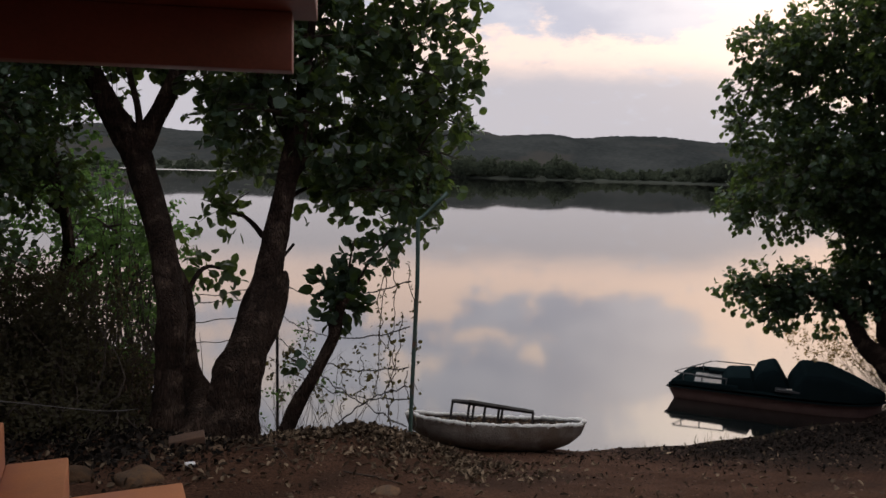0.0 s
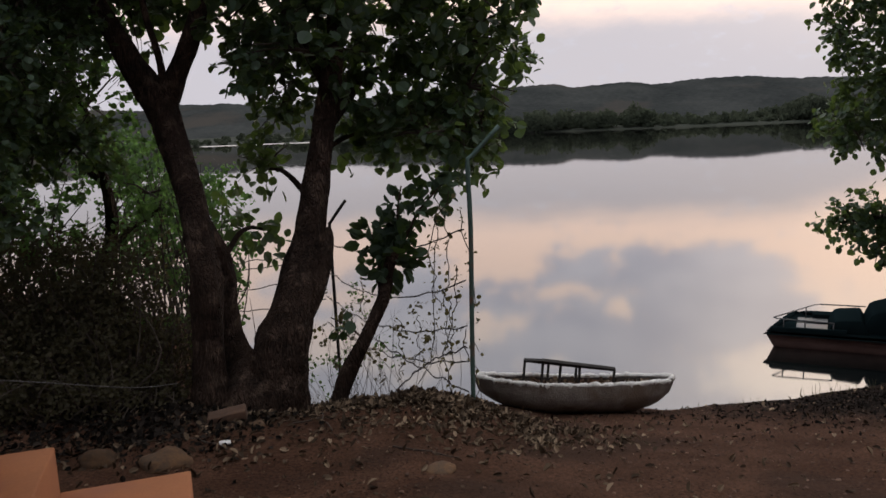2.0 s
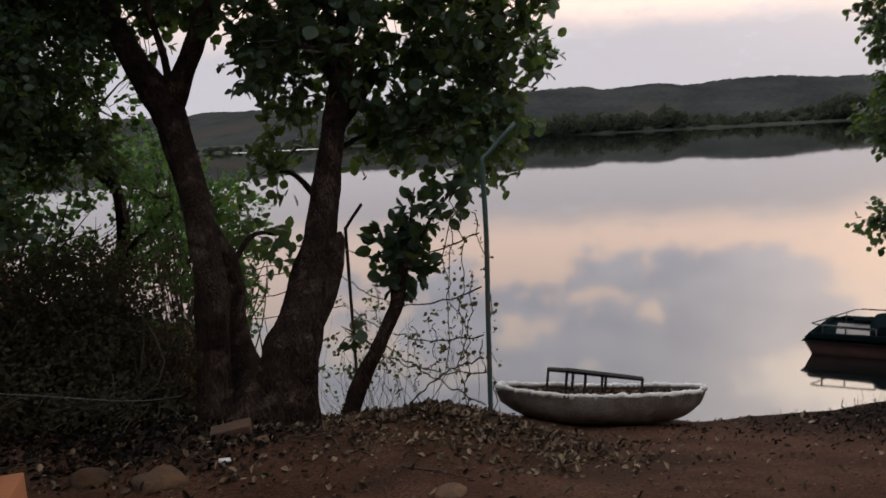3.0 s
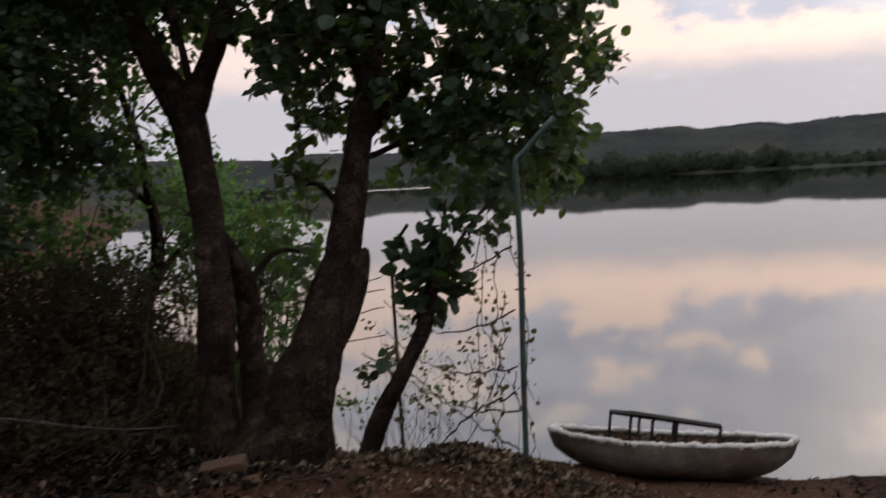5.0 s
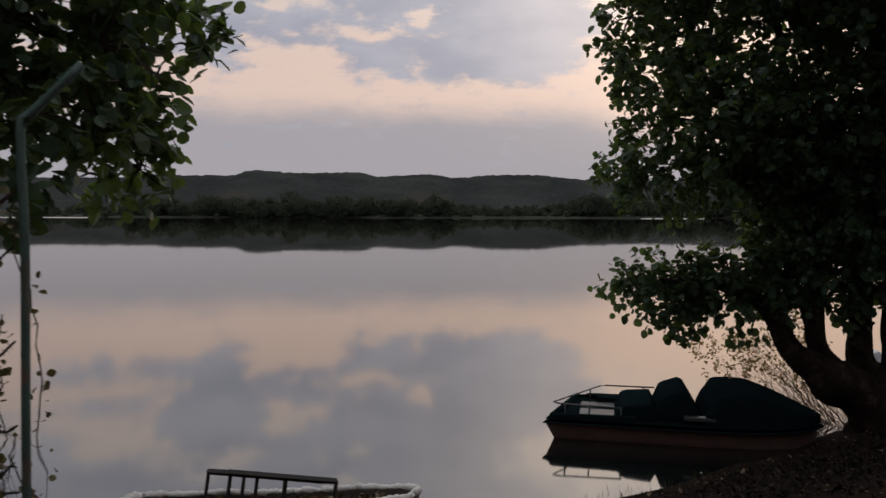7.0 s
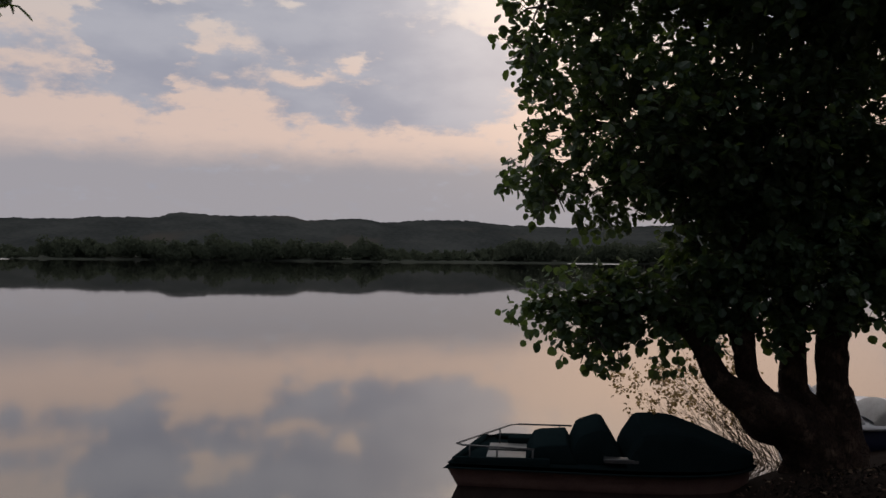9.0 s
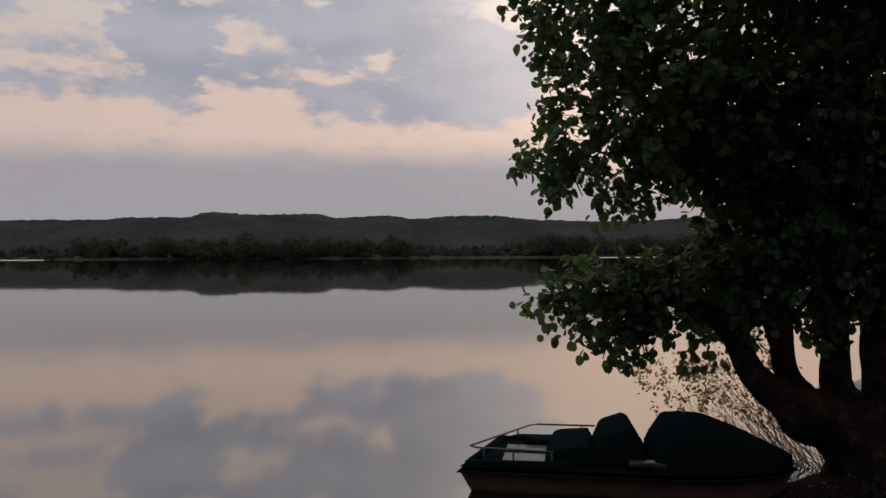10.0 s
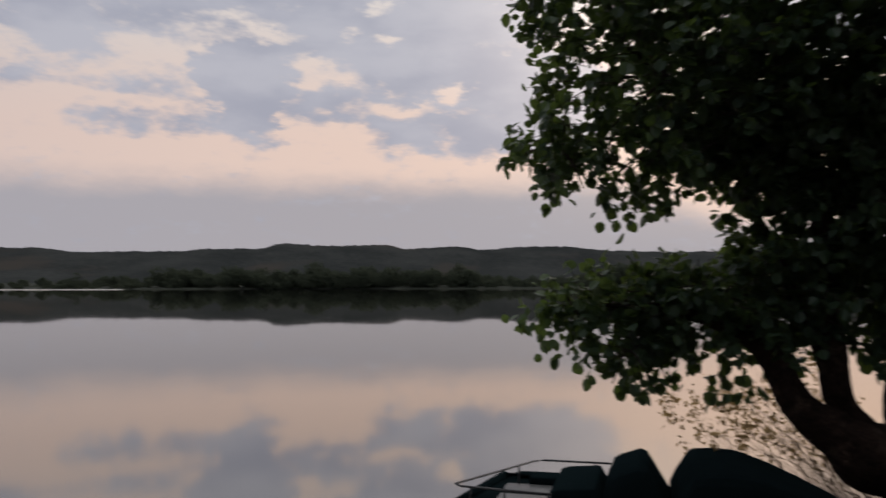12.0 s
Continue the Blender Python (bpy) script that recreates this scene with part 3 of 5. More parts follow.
def tree(place, label, trunks, limbs, blobs, leaf, density, seed, leaf_len, droop=0.35, per=9, reach=0.2, group="", wide=1.0, shell=0.55, thin=0.0, fringe=()):
    """A tree of tapered trunks and limbs with a crown of sprays of leaves; the leaves of its fringe are parts."""
    rng = np.random.default_rng(seed)
    root = thing("tree", place, label, "tree", group)
    inv = np.array(place)
    off = Vector(place)
    for keys in trunks:
        bm = bmesh.new()
        p, r = curve_pts(keys, 44, 0.05, seed)
        tube(bm, [q - off for q in p], r, 22, 0.30, seed=seed)
        part("trunk", bm, M_BARK, root)
    for keys in limbs:
        bm = bmesh.new()
        p, r = curve_pts(keys, 14, 0.10, seed + 3)
        tube(bm, [q - off for q in p], r, 8, 0.12, seed=seed)
        part("limb", bm, M_BARK, root)
    sp, wy, tw = clumps(blobs, density, rng, per, reach, shell, thin)
    crown = part("crown", leaf_mesh("crown", sp - inv, wy, leaf_len * rng.uniform(0.7, 1.25, len(sp)), leaf, rng, droop, wide=wide), leaf, root)
    bm = twig_bm([(Vector(a) - off, Vector(b) - off) for a, b in tw])
    for b in blobs:
        c = Vector(b[:3]) - off
        for _ in range(4):
            u = Vector(rng.normal(size=3)).normalized()
            tube(bm, [c, c + u * b[3] * 0.5 + Vector((0, 0, 0.05)), c + u * b[3]], [0.02, 0.013, 0.006], 4, cap=False)
    tagged(part("branching", bm, M_TWIG, crown), kind="stuff")
    shapes = [leaf_mesh("leaf", np.zeros((1, 3)), np.array([[0.0, 1.0, 0.0]]), np.array([1.0]), leaf, rng, 0.0, wide=w) for w in (0.9, 1.0, 1.1, 0.95)] if fringe else []
    for x, y, z, r, n in fringe:
        for _ in range(n):
            u = Vector(rng.normal(size=3)).normalized()
            c = Vector((x, y, z)) + u * r * rng.uniform(0.3, 1.1) - off
            d = (u * 0.7 + Vector((0, 0, -0.6)) + Vector(rng.normal(0, 0.4, 3))).normalized()
            ob = part("leaf", shapes[rng.integers(0, 4)], leaf, root)
            ob.matrix_basis = Matrix.Translation(c) @ d.to_track_quat("Y", "Z").to_matrix().to_4x4() @ Matrix.Rotation(rng.normal(0, 0.7), 4, "Y") @ Matrix.Scale(leaf_len * rng.uniform(0.75, 1.35), 4)
    return root


# The six clumps near z 9 are unseen, added to shade the crown below.
L_BLOBS = ((-0.35, 12.4, 5.42, 0.36), (-0.5, 12.3, 5.9, 0.4), (-0.28, 12.3, 5.12, 0.3), (-0.72, 12.3, 4.75, 0.36), (-0.95, 12.3, 4.4, 0.34), (-0.85, 12.3, 3.95, 0.34), (-1.0, 12.3, 4.12, 0.34), (-1.2, 12.3, 3.85, 0.3), (-0.66, 12.3, 4.3, 0.24), (-2.756, 10.164, 9.372, 1.836), (-4.376, 9.948, 9.156, 1.728), (-1.352, 11.244, 9.264, 1.62), (-5.888, 9.948, 9.156, 1.62), (-3.512, 8.868, 9.264, 1.512), (-1.784, 9.408, 8.94, 1.296),
           (-5.132, 10.596, 6.078, 0.54), (-4.592, 10.596, 6.24, 0.54), (-5.672, 10.596, 6.24, 0.54), (-1.66, 11.5, 5.3, 1.2), (-0.81, 10.96, 6.05, 0.85), (-0.76, 11.05, 4.88, 0.63), (-2.432, 11.352, 6.348, 1.404), (-3.296, 11.136, 5.16, 0.81),
           (-3.458, 10.704, 3.918, 0.432), (-1.21, 10.59, 4.31, 0.6), (-0.75, 10.9, 4.22, 0.42), (-1.7, 10.6, 4.4, 0.4), (-0.55, 11.0, 4.5, 0.35), (-4.16, 10.488, 6.888, 1.188), (-5.78, 10.488, 7.212, 1.404),
           (-1.56, 10.59, 7.25, 1.26), (-0.58, 11.05, 6.86, 0.72), (-3.08, 10.92, 8.076, 1.512), (-0.85, 11.32, 5.51, 0.72), (-2.486, 9.786, 5.322, 0.778), (-2.162, 9.732, 6.24, 0.972), (-2.972, 9.948, 6.024, 0.864), (-1.784, 10.92, 4.782, 0.648),
           (-0.63, 11.32, 4.16, 0.38), (-2, 11.3, 4.5, 0.58), (-3.188, 10.812, 4.782, 0.432))
tree((-3.836, 9.948, 0.678), "broad-leaved tree with forked dark trunks on the bank",
     [((-3.38, 8.583, 0.957, 0.372), (-3.41, 8.583, 1.414, 0.242), (-3.438, 8.599, 1.781, 0.191), (-3.412, 8.619, 2.242, 0.161), (-3.409, 8.646, 2.891, 0.155), (-3.642, 8.98, 3.558, 0.162), (-4.115, 9.498, 4.369, 0.168), (-4.38, 9.755, 4.83, 0.178), (-4.79, 9.75, 5.53, 0.146), (-5.09, 9.74, 6.07, 0.119), (-5.7, 9.732, 7.428, 0.065)),
      ((-2.865, 8.891, 0.871, 0.47), (-2.84, 8.935, 1.236, 0.40), (-2.79, 8.964, 1.603, 0.35), (-2.69, 9.017, 2.019, 0.29), (-2.594, 9.258, 2.534, 0.227), (-2.541, 9.64, 3.115, 0.19), (-2.465, 9.796, 3.721, 0.157), (-2.382, 9.937, 4.403, 0.138), (-2.282, 10.11, 5.052, 0.119), (-2.142, 10.272, 6.564, 0.076), (-2.088, 10.488, 7.86, 0.043)),
      ((-3.02, 8.75, 0.85, 0.58), (-3.06, 8.8, 1.35, 0.42), (-3.1, 8.88, 1.68, 0.26), (-3.12, 8.95, 1.88, 0.1)),
      ((-3.163, 8.941, 0.96, 0.433), (-3.274, 9.139, 1.479, 0.287), (-3.439, 9.319, 1.881, 0.155), (-3.552, 9.452, 2.339, 0.123), (-3.583, 9.526, 2.762, 0.114), (-3.645, 9.368, 3.212, 0.099), (-3.697, 9.072, 3.612, 0.088))],
     [((-4.345, 9.75, 4.77, 0.157), (-4.125, 9.75, 5.15, 0.13), (-3.955, 9.745, 5.47, 0.113), (-3.72, 9.74, 6.05, 0.092), (-3.62, 9.732, 7.212, 0.054)),
      ((-4.33, 9.75, 4.99, 0.054), (-4.39, 9.74, 5.46, 0.043), (-4.538, 9.732, 6.348, 0.032)),
      ((-2.632, 9.108, 2.088, 0.144), (-2.461, 9.355, 2.533, 0.152), (-2.396, 9.617, 2.855, 0.121), (-2.351, 9.803, 3.077, 0.087), (-2.33, 9.895, 3.183, 0.034)),
      ((-2.486, 10.056, 4.296, 0.097), (-2.216, 10.812, 4.944, 0.076), (-1.784, 11.784, 5.376, 0.043), (-1.0, 12.0, 5.9, 0.02)),
      ((-2.378, 10.11, 4.836, 0.086), (-2.756, 10.488, 5.484, 0.054), (-3.296, 10.704, 6.348, 0.032)),
      ((-2.486, 10.11, 4.188, 0.038), (-2.216, 10.92, 4.35, 0.03), (-1.568, 11.784, 4.404, 0.016), (-0.62, 12.3, 3.75, 0.006)),
      ((-3.59, 9.5, 2.9, 0.04), (-3.6, 10.2, 3.25, 0.03), (-3.5, 10.488, 3.2, 0.016)),
      ((-2.702, 10.056, 3.648, 0.043), (-3.08, 10.38, 3.918, 0.027), (-3.404, 10.596, 3.972, 0.013))],
     L_BLOBS, M_LEAF, 76, 11, 0.145,
     fringe=((-3.67, 10.49, 3.10, 0.34, 34), (-3.95, 10.6, 3.35, 0.3, 24), (-3.4, 10.45, 2.98, 0.28, 24), (-3.46, 10.7, 3.92, 0.36, 26), (-0.75, 10.9, 4.0, 0.3, 22), (-0.3, 11.1, 5.3, 0.3, 20), (-0.4, 11.0, 5.8, 0.3, 18), (-2.3, 10.9, 4.05, 0.25, 16), (-1.5, 10.6, 3.95, 0.3, 20), (-0.25, 11.1, 6.6, 0.35, 20), (-0.2, 12.3, 5.12, 0.22, 16), (-0.55, 12.3, 4.7, 0.24, 14), (-0.62, 12.3, 4.12, 0.2, 14), (-0.58, 12.3, 3.78, 0.2, 16), (-0.72, 12.3, 3.55, 0.16, 8), (-1.15, 12.3, 3.62, 0.25, 14)))

def young_tree():
    """A thin leaning tree whose leaves can be told apart: each leaf is a part."""
    off = Vector((-2.3, 9.9, 1.0))
    rng = np.random.default_rng(12)
    root = thing("tree", off, "young leaning tree with a leafy broken top beside the fence", "tree")
    bm = bmesh.new()
    p, r = curve_pts(((-2.232, 9.049, 0.973, 0.171), (-2.115, 9.12, 1.351, 0.109), (-1.97, 9.176, 1.649, 0.092), (-1.785, 9.256, 1.991, 0.085), (-1.636, 9.365, 2.385, 0.079), (-1.554, 9.57, 2.82, 0.067), (-1.482, 9.742, 3.137, 0.029)), 44, 0.05, 12)
    tube(bm, [q - off for q in p], r, 18, 0.30, seed=12)
    part("trunk", bm, M_BARK, root)
    for keys in (((-1.62, 9.45, 2.5, 0.035), (-1.3, 9.75, 3.25, 0.02), (-0.9, 10.2, 3.85, 0.008)), ((-1.64, 9.4, 2.42, 0.025), (-1.7, 9.6, 2.9, 0.016), (-1.8, 9.6, 3.3, 0.008)),
                 ((-1.56, 9.6, 2.75, 0.03), (-1.48, 9.75, 3.3, 0.018), (-1.4, 9.8, 3.7, 0.008)), ((-1.78, 9.28, 2, 0.016), (-2, 9.3, 2.15, 0.01), (-2.25, 9.35, 2.22, 0.005))):
        bm = bmesh.new()
        p, r = curve_pts(keys, 12, 0.08, 15)
        tube(bm, [q - off for q in p], r, 7, 0.1)
        part("limb", bm, M_BARK, root)
    shapes = [leaf_mesh("leaf", np.zeros((1, 3)), np.array([[0.0, 1.0, 0.0]]), np.array([k]), M_LEAF_YOUNG, rng, 0.0, wide=w) for k, w in ((1.0, 0.85), (0.95, 0.95), (1.0, 0.75), (1.05, 0.9), (0.9, 1.05), (1.0, 0.8))]
    core = Vector((-1.53, 9.62, 2.8))
    for x, y, z, r, n in ((-1.57, 9.62, 2.86, 0.30, 105), (-1.50, 9.68, 3.14, 0.28, 64), (-1.38, 9.78, 3.45, 0.24, 42), (-1.1, 10.0, 3.55, 0.24, 34), (-0.92, 10.2, 3.80, 0.2, 22), (-1.78, 9.62, 3.12, 0.18, 24), (-2.1, 9.33, 2.15, 0.14, 7)):
        for _ in range(n):
            u = Vector(rng.normal(size=3)).normalized()
            c = Vector((x, y, z)) + u * r * rng.uniform(0.35, 1.05)
            d = (u + (c - core).normalized() * 0.5 + Vector((-0.25, 0, -0.35)) + Vector(rng.normal(0, 0.3, 3))).normalized()
            leaf = part("leaf", shapes[rng.integers(0, 6)], M_LEAF_YOUNG, root)
            leaf.matrix_basis = Matrix.Translation(c - off) @ d.to_track_quat("Y", "Z").to_matrix().to_4x4() @ Matrix.Rotation(rng.normal(0, 0.6), 4, "Y") @ Matrix.Scale(0.175 * rng.uniform(0.65, 1.25), 4)


young_tree()

# First seven clumps: unseen canopy added overhead to darken the leaves below.
R_BLOBS = ((6.2, 13.0, 9.0, 1.3), (6.8, 12.2, 9.0, 1.2), (8.0, 13.0, 8.4, 1.4), (10.0, 12.8, 8.4, 1.5), (7.5, 13.2, 8.5, 1.2), (11.5, 13.0, 8.0, 1.4), (9.0, 11.9, 8.7, 1.4), (10.3, 15.4, 5.8, 0.6), (9.6, 15.4, 5.7, 0.6), (11.2, 15.2, 6.1, 0.9), (10.7, 15.3, 6.8, 1.0), (12.2, 15.2, 6.2, 1.2), (12.0, 15.2, 4.7, 0.8), (8.4, 15.6, 5.1, 1.6), (6.35, 15.4, 4.8, 1.25), (6.15, 15.6, 5.55, 0.58), (6.45, 15.8, 6.6, 1.05), (7.4, 15.8, 7.4, 1.3), (8.9, 15.6, 7.6, 1.6), (9.9, 15.6, 7.4, 0.9), (10.5, 15.2, 3.75, 0.85), (11.6, 15.4, 3.6, 1.1),
           (5.3, 15.6, 4.1, 0.52), (6.2, 15.5, 4.0, 0.5), (5.85, 15.9, 2.4, 0.48), (6.35, 15.8, 2.5, 0.44), (6.9, 15.8, 2.38, 0.66), (5.45, 16.0, 2.45, 0.3), (7.6, 15.7, 2.45, 0.7), (8.1, 15.6, 3.1, 1.0), (7.3, 15.5, 3.9, 0.55), (9.0, 15.2, 3.3, 1.2), (10.0, 15.0, 3.1, 1.0), (11.2, 15.2, 2.7, 0.7), (4.95, 15.2, 5.6, 0.4), (5.15, 15.4, 6.3, 0.48), (5.6, 15.5, 7.1, 0.8), (6.0, 15.8, 2.0, 0.4), (6.4, 16.0, 1.98, 0.36), (8.3, 15.15, 2.05, 0.22), (8.5, 15.2, 2.3, 0.28), (9.0, 15.2, 2.42, 0.26), (8.0, 15.3, 4.2, 0.9), (9.2, 15.1, 4.3, 0.85), (9.0, 15.0, 5.8, 0.55), (8.4, 14.4, 5.0, 0.5), (9.5, 14.3, 4.6, 0.45), (9.0, 13.9, 7.0, 1.4), (8.0, 14.5, 6.6, 1.1), (10.4, 14.0, 7.6, 1.2), (10.9, 15.2, 2.1, 0.4), (7.5, 15.5, 4.6, 0.95))
tree((8.9, 15.3, 0.2), "large dark broad-leaved tree with many low stems at the water",
     [((9.1, 15.3, 0.0, 0.5), (8.98, 15.3, 0.45, 0.42), (8.6, 15.3, 0.82, 0.34), (8.24, 15.3, 0.98, 0.35), (7.95, 15.32, 1.2, 0.22), (7.64, 15.35, 1.46, 0.165), (7.3, 15.5, 2.05, 0.11), (6.7, 15.7, 2.4, 0.06), (5.8, 15.8, 2.45, 0.02)),
      ((9.05, 15.3, 0.1, 0.42), (8.75, 15.3, 0.75, 0.30), (8.26, 15.3, 1.15, 0.19), (8.10, 15.32, 1.45, 0.135), (8.03, 15.34, 1.8, 0.14), (8.0, 15.4, 2.4, 0.13), (7.9, 15.5, 3.8, 0.11), (7.6, 15.7, 5.6, 0.07), (7.4, 15.8, 7.0, 0.03)),
      ((9.1, 15.3, 0.1, 0.45), (8.95, 15.3, 0.9, 0.30), (8.74, 15.32, 1.25, 0.19), (8.70, 15.34, 1.75, 0.175), (8.75, 15.4, 2.6, 0.15), (8.9, 15.5, 4.2, 0.12), (8.9, 15.6, 6.5, 0.07), (8.9, 15.6, 8.0, 0.03)),
      ((9.2, 15.3, 0.1, 0.50), (9.22, 15.25, 0.6, 0.42), (9.25, 15.2, 1.1, 0.28), (9.20, 15.2, 1.38, 0.205), (9.17, 15.2, 1.75, 0.22), (9.25, 15.2, 2.2, 0.19), (9.5, 15.2, 3.0, 0.14), (9.8, 15.2, 3.8, 0.12), (10.3, 15.3, 5.5, 0.07), (10.4, 15.4, 7.0, 0.03))],
     [((8.75, 15.3, 0.78, 0.27), (8.45, 15.3, 0.80, 0.255), (8.2, 15.3, 0.82, 0.24), (8.05, 15.32, 0.98, 0.15), (7.9, 15.34, 1.15, 0.09)),
      ((8.02, 15.35, 1.5, 0.08), (7.92, 15.4, 1.8, 0.07), (7.8, 15.45, 2.3, 0.06), (7.2, 15.6, 3.6, 0.05)),
      ((8.0, 15.5, 3.6, 0.08), (7.0, 15.6, 4.4, 0.05), (6.0, 15.6, 5.2, 0.02)), ((7.6, 15.5, 2.0, 0.07), (6.8, 15.8, 2.3, 0.04), (5.8, 15.9, 2.4, 0.015)),
      ((9.7, 15.2, 3.2, 0.07), (10.6, 15.2, 3.3, 0.04), (11.6, 15.3, 3.4, 0.015)), ((9.0, 15.5, 4.0, 0.08), (9.8, 15.5, 5.2, 0.05), (10.3, 15.6, 6.6, 0.02))],
     R_BLOBS, M_LEAF, 215, 21, 0.116, per=11, shell=0.36, thin=0.26,
     fringe=((6.95, 15.7, 1.52, 0.2, 14), (6.0, 15.8, 1.66, 0.18, 14), (7.25, 15.6, 1.58, 0.16, 9), (5.3, 15.9, 2.2, 0.35, 28), (5.75, 15.9, 1.95, 0.3, 26), (5.15, 15.6, 4.1, 0.4, 26), (4.95, 15.2, 5.5, 0.35, 24), (5.1, 15.3, 6.2, 0.4, 22), (6.5, 15.9, 1.9, 0.35, 28), (8.3, 15.15, 2.0, 0.22, 10), (9.0, 15.2, 2.35, 0.26, 12), (10.3, 15.0, 2.1, 0.4, 26), (11.0, 15.2, 2.0, 0.35, 22), (5.9, 15.6, 3.55, 0.35, 20), (5.25, 15.6, 3.72, 0.28, 20), (5.05, 15.9, 2.3, 0.28, 18)))

tree((-7.0, 11.6, 1.2), "slender tree with small yellow-green leaves behind the bushes",
     [((-7.0, 11.6, 0.5, 0.16), (-6.8, 11.6, 2.0, 0.12), (-6.3, 11.5, 3.2, 0.09), (-6.6, 11.6, 4.6, 0.06), (-7.0, 11.6, 6.4, 0.03))],
     [((-6.75, 11.6, 2.2, 0.06), (-6.0, 11.4, 3.0, 0.04), (-5.4, 11.2, 3.4, 0.02)), ((-6.5, 11.6, 3.8, 0.05), (-7.4, 11.6, 4.6, 0.03), (-8.2, 11.6, 5.2, 0.015))],
     ((-6.3, 11.2, 4.9, 1.0), (-7.5, 11.5, 4.2, 1.2), (-6.6, 12.0, 3.2, 0.9), (-8.5, 10.8, 5.8, 1.6), (-5.6, 11.4, 3.6, 0.55), (-6.6, 11.4, 6.5, 1.3), (-5.4, 11.6, 2.6, 0.5)), M_LEAF_SMALL, 52, 31, 0.09, per=12)


def bush(place, label, blobs, leaf, density, seed, leaf_len, stem=0.02, stems=7, wood=M_TWIG, gather=0.4):
    """A shrub of many thin stems with small leaves."""
    rng = np.random.default_rng(seed)
    off = Vector(place)
    root = thing("bush", place, label, "bush", "bushes on the bank")
    bm = bmesh.new()
    for x, y, z, r in blobs:
        for _ in range(stems):
            e = Vector((x, y, z)) + Vector(rng.normal(0, 0.55, 3)) * r - off
            b = Vector((x + (off.x - x) * gather, y + (off.y - y) * gather, 0)) + Vector(rng.normal(0, 0.25, 3)) - off
            b.z = ground_z(b.x + off.x, b.y + off.y, False) - 0.1 - off.z
            p, rr = curve_pts(((*b, stem), (*(b.lerp(e, 0.5) + Vector(rng.normal(0, 0.18, 3))), stem * 0.7), (*e, stem * 0.25)), 8)
            tube(bm, p, rr, 5, cap=False)
    tagged(part("branching", bm, wood, root), kind="stuff")
    sp, wy, tw = clumps(blobs, density, rng, 11, 0.16, 0.35)
    part("crown", leaf_mesh("crown", sp - np.array(place), wy, leaf_len * rng.uniform(0.6, 1.3, len(sp)), leaf, rng), leaf, root)
    return root


bush((-5.0, 8.7, 1.3), "dense dark bush tangled with dry twigs", ((-5.1, 8.9, 2.6, 0.65), (-4.7, 8.5, 2.3, 0.6), (-5.7, 8.7, 2.45, 0.9), (-4.45, 8.8, 1.8, 0.55), (-5.3, 8.2, 1.8, 0.8), (-4.6, 8.2, 1.6, 0.4), (-5.0, 9.4, 1.6, 0.6), (-5.9, 9.4, 1.9, 0.8), (-6.4, 9.3, 2.6, 0.7), (-5.5, 9.5, 2.3, 0.6), (-4.7, 9.2, 2.2, 0.45), (-4.6, 9.2, 1.7, 0.45), (-5.0, 9.5, 2.8, 0.55), (-5.4, 8.8, 2.95, 0.5), (-4.6, 9.0, 2.85, 0.42), (-4.6, 7.8, 1.9, 0.45), (-5.2, 7.5, 2.0, 0.55), (-3.95, 8.25, 1.55, 0.36), (-4.2, 7.9, 1.65, 0.4), (-4.9, 7.4, 1.75, 0.4), (-5.9, 10.6, 1.8, 0.6), (-6.1, 10.3, 2.8, 0.5), (-3.9, 8.95, 1.75, 0.36), (-3.85, 8.6, 1.55, 0.32), (-4.0, 9.0, 2.2, 0.3)), M_LEAF_DRY, 430, 41, 0.042, 0.014, 18)
bush((-6.8, 8.0, 1.6), "dense dark bush tangled with dry twigs", ((-6.5, 8.0, 2.3, 1.0), (-7.0, 8.4, 3.3, 1.1), (-6.0, 7.5, 1.9, 0.7), (-8.0, 8.2, 3.0, 1.3), (-7.0, 7.2, 2.2, 0.8)), M_LEAF_DRY, 330, 42, 0.042, 0.014, 18)
bush((-7.4, 10.2, 1.3), "green bush between the tree trunks and the water", ((-7.0, 10.2, 3.6, 1.1), (-6.2, 10.3, 2.6, 0.9), (-8.4, 10.0, 4.4, 1.4), (-5.6, 10.4, 1.8, 0.7), (-9.5, 9.6, 4.0, 1.5), (-5.0, 10.6, 1.6, 0.5), (-8.4, 11.0, 3.3, 0.9), (-7.6, 11.0, 3.4, 0.75), (-7.1, 11.0, 3.1, 0.7), (-7.7, 11.2, 2.9, 0.7)), M_LEAF_SMALL, 46, 43, 0.08)
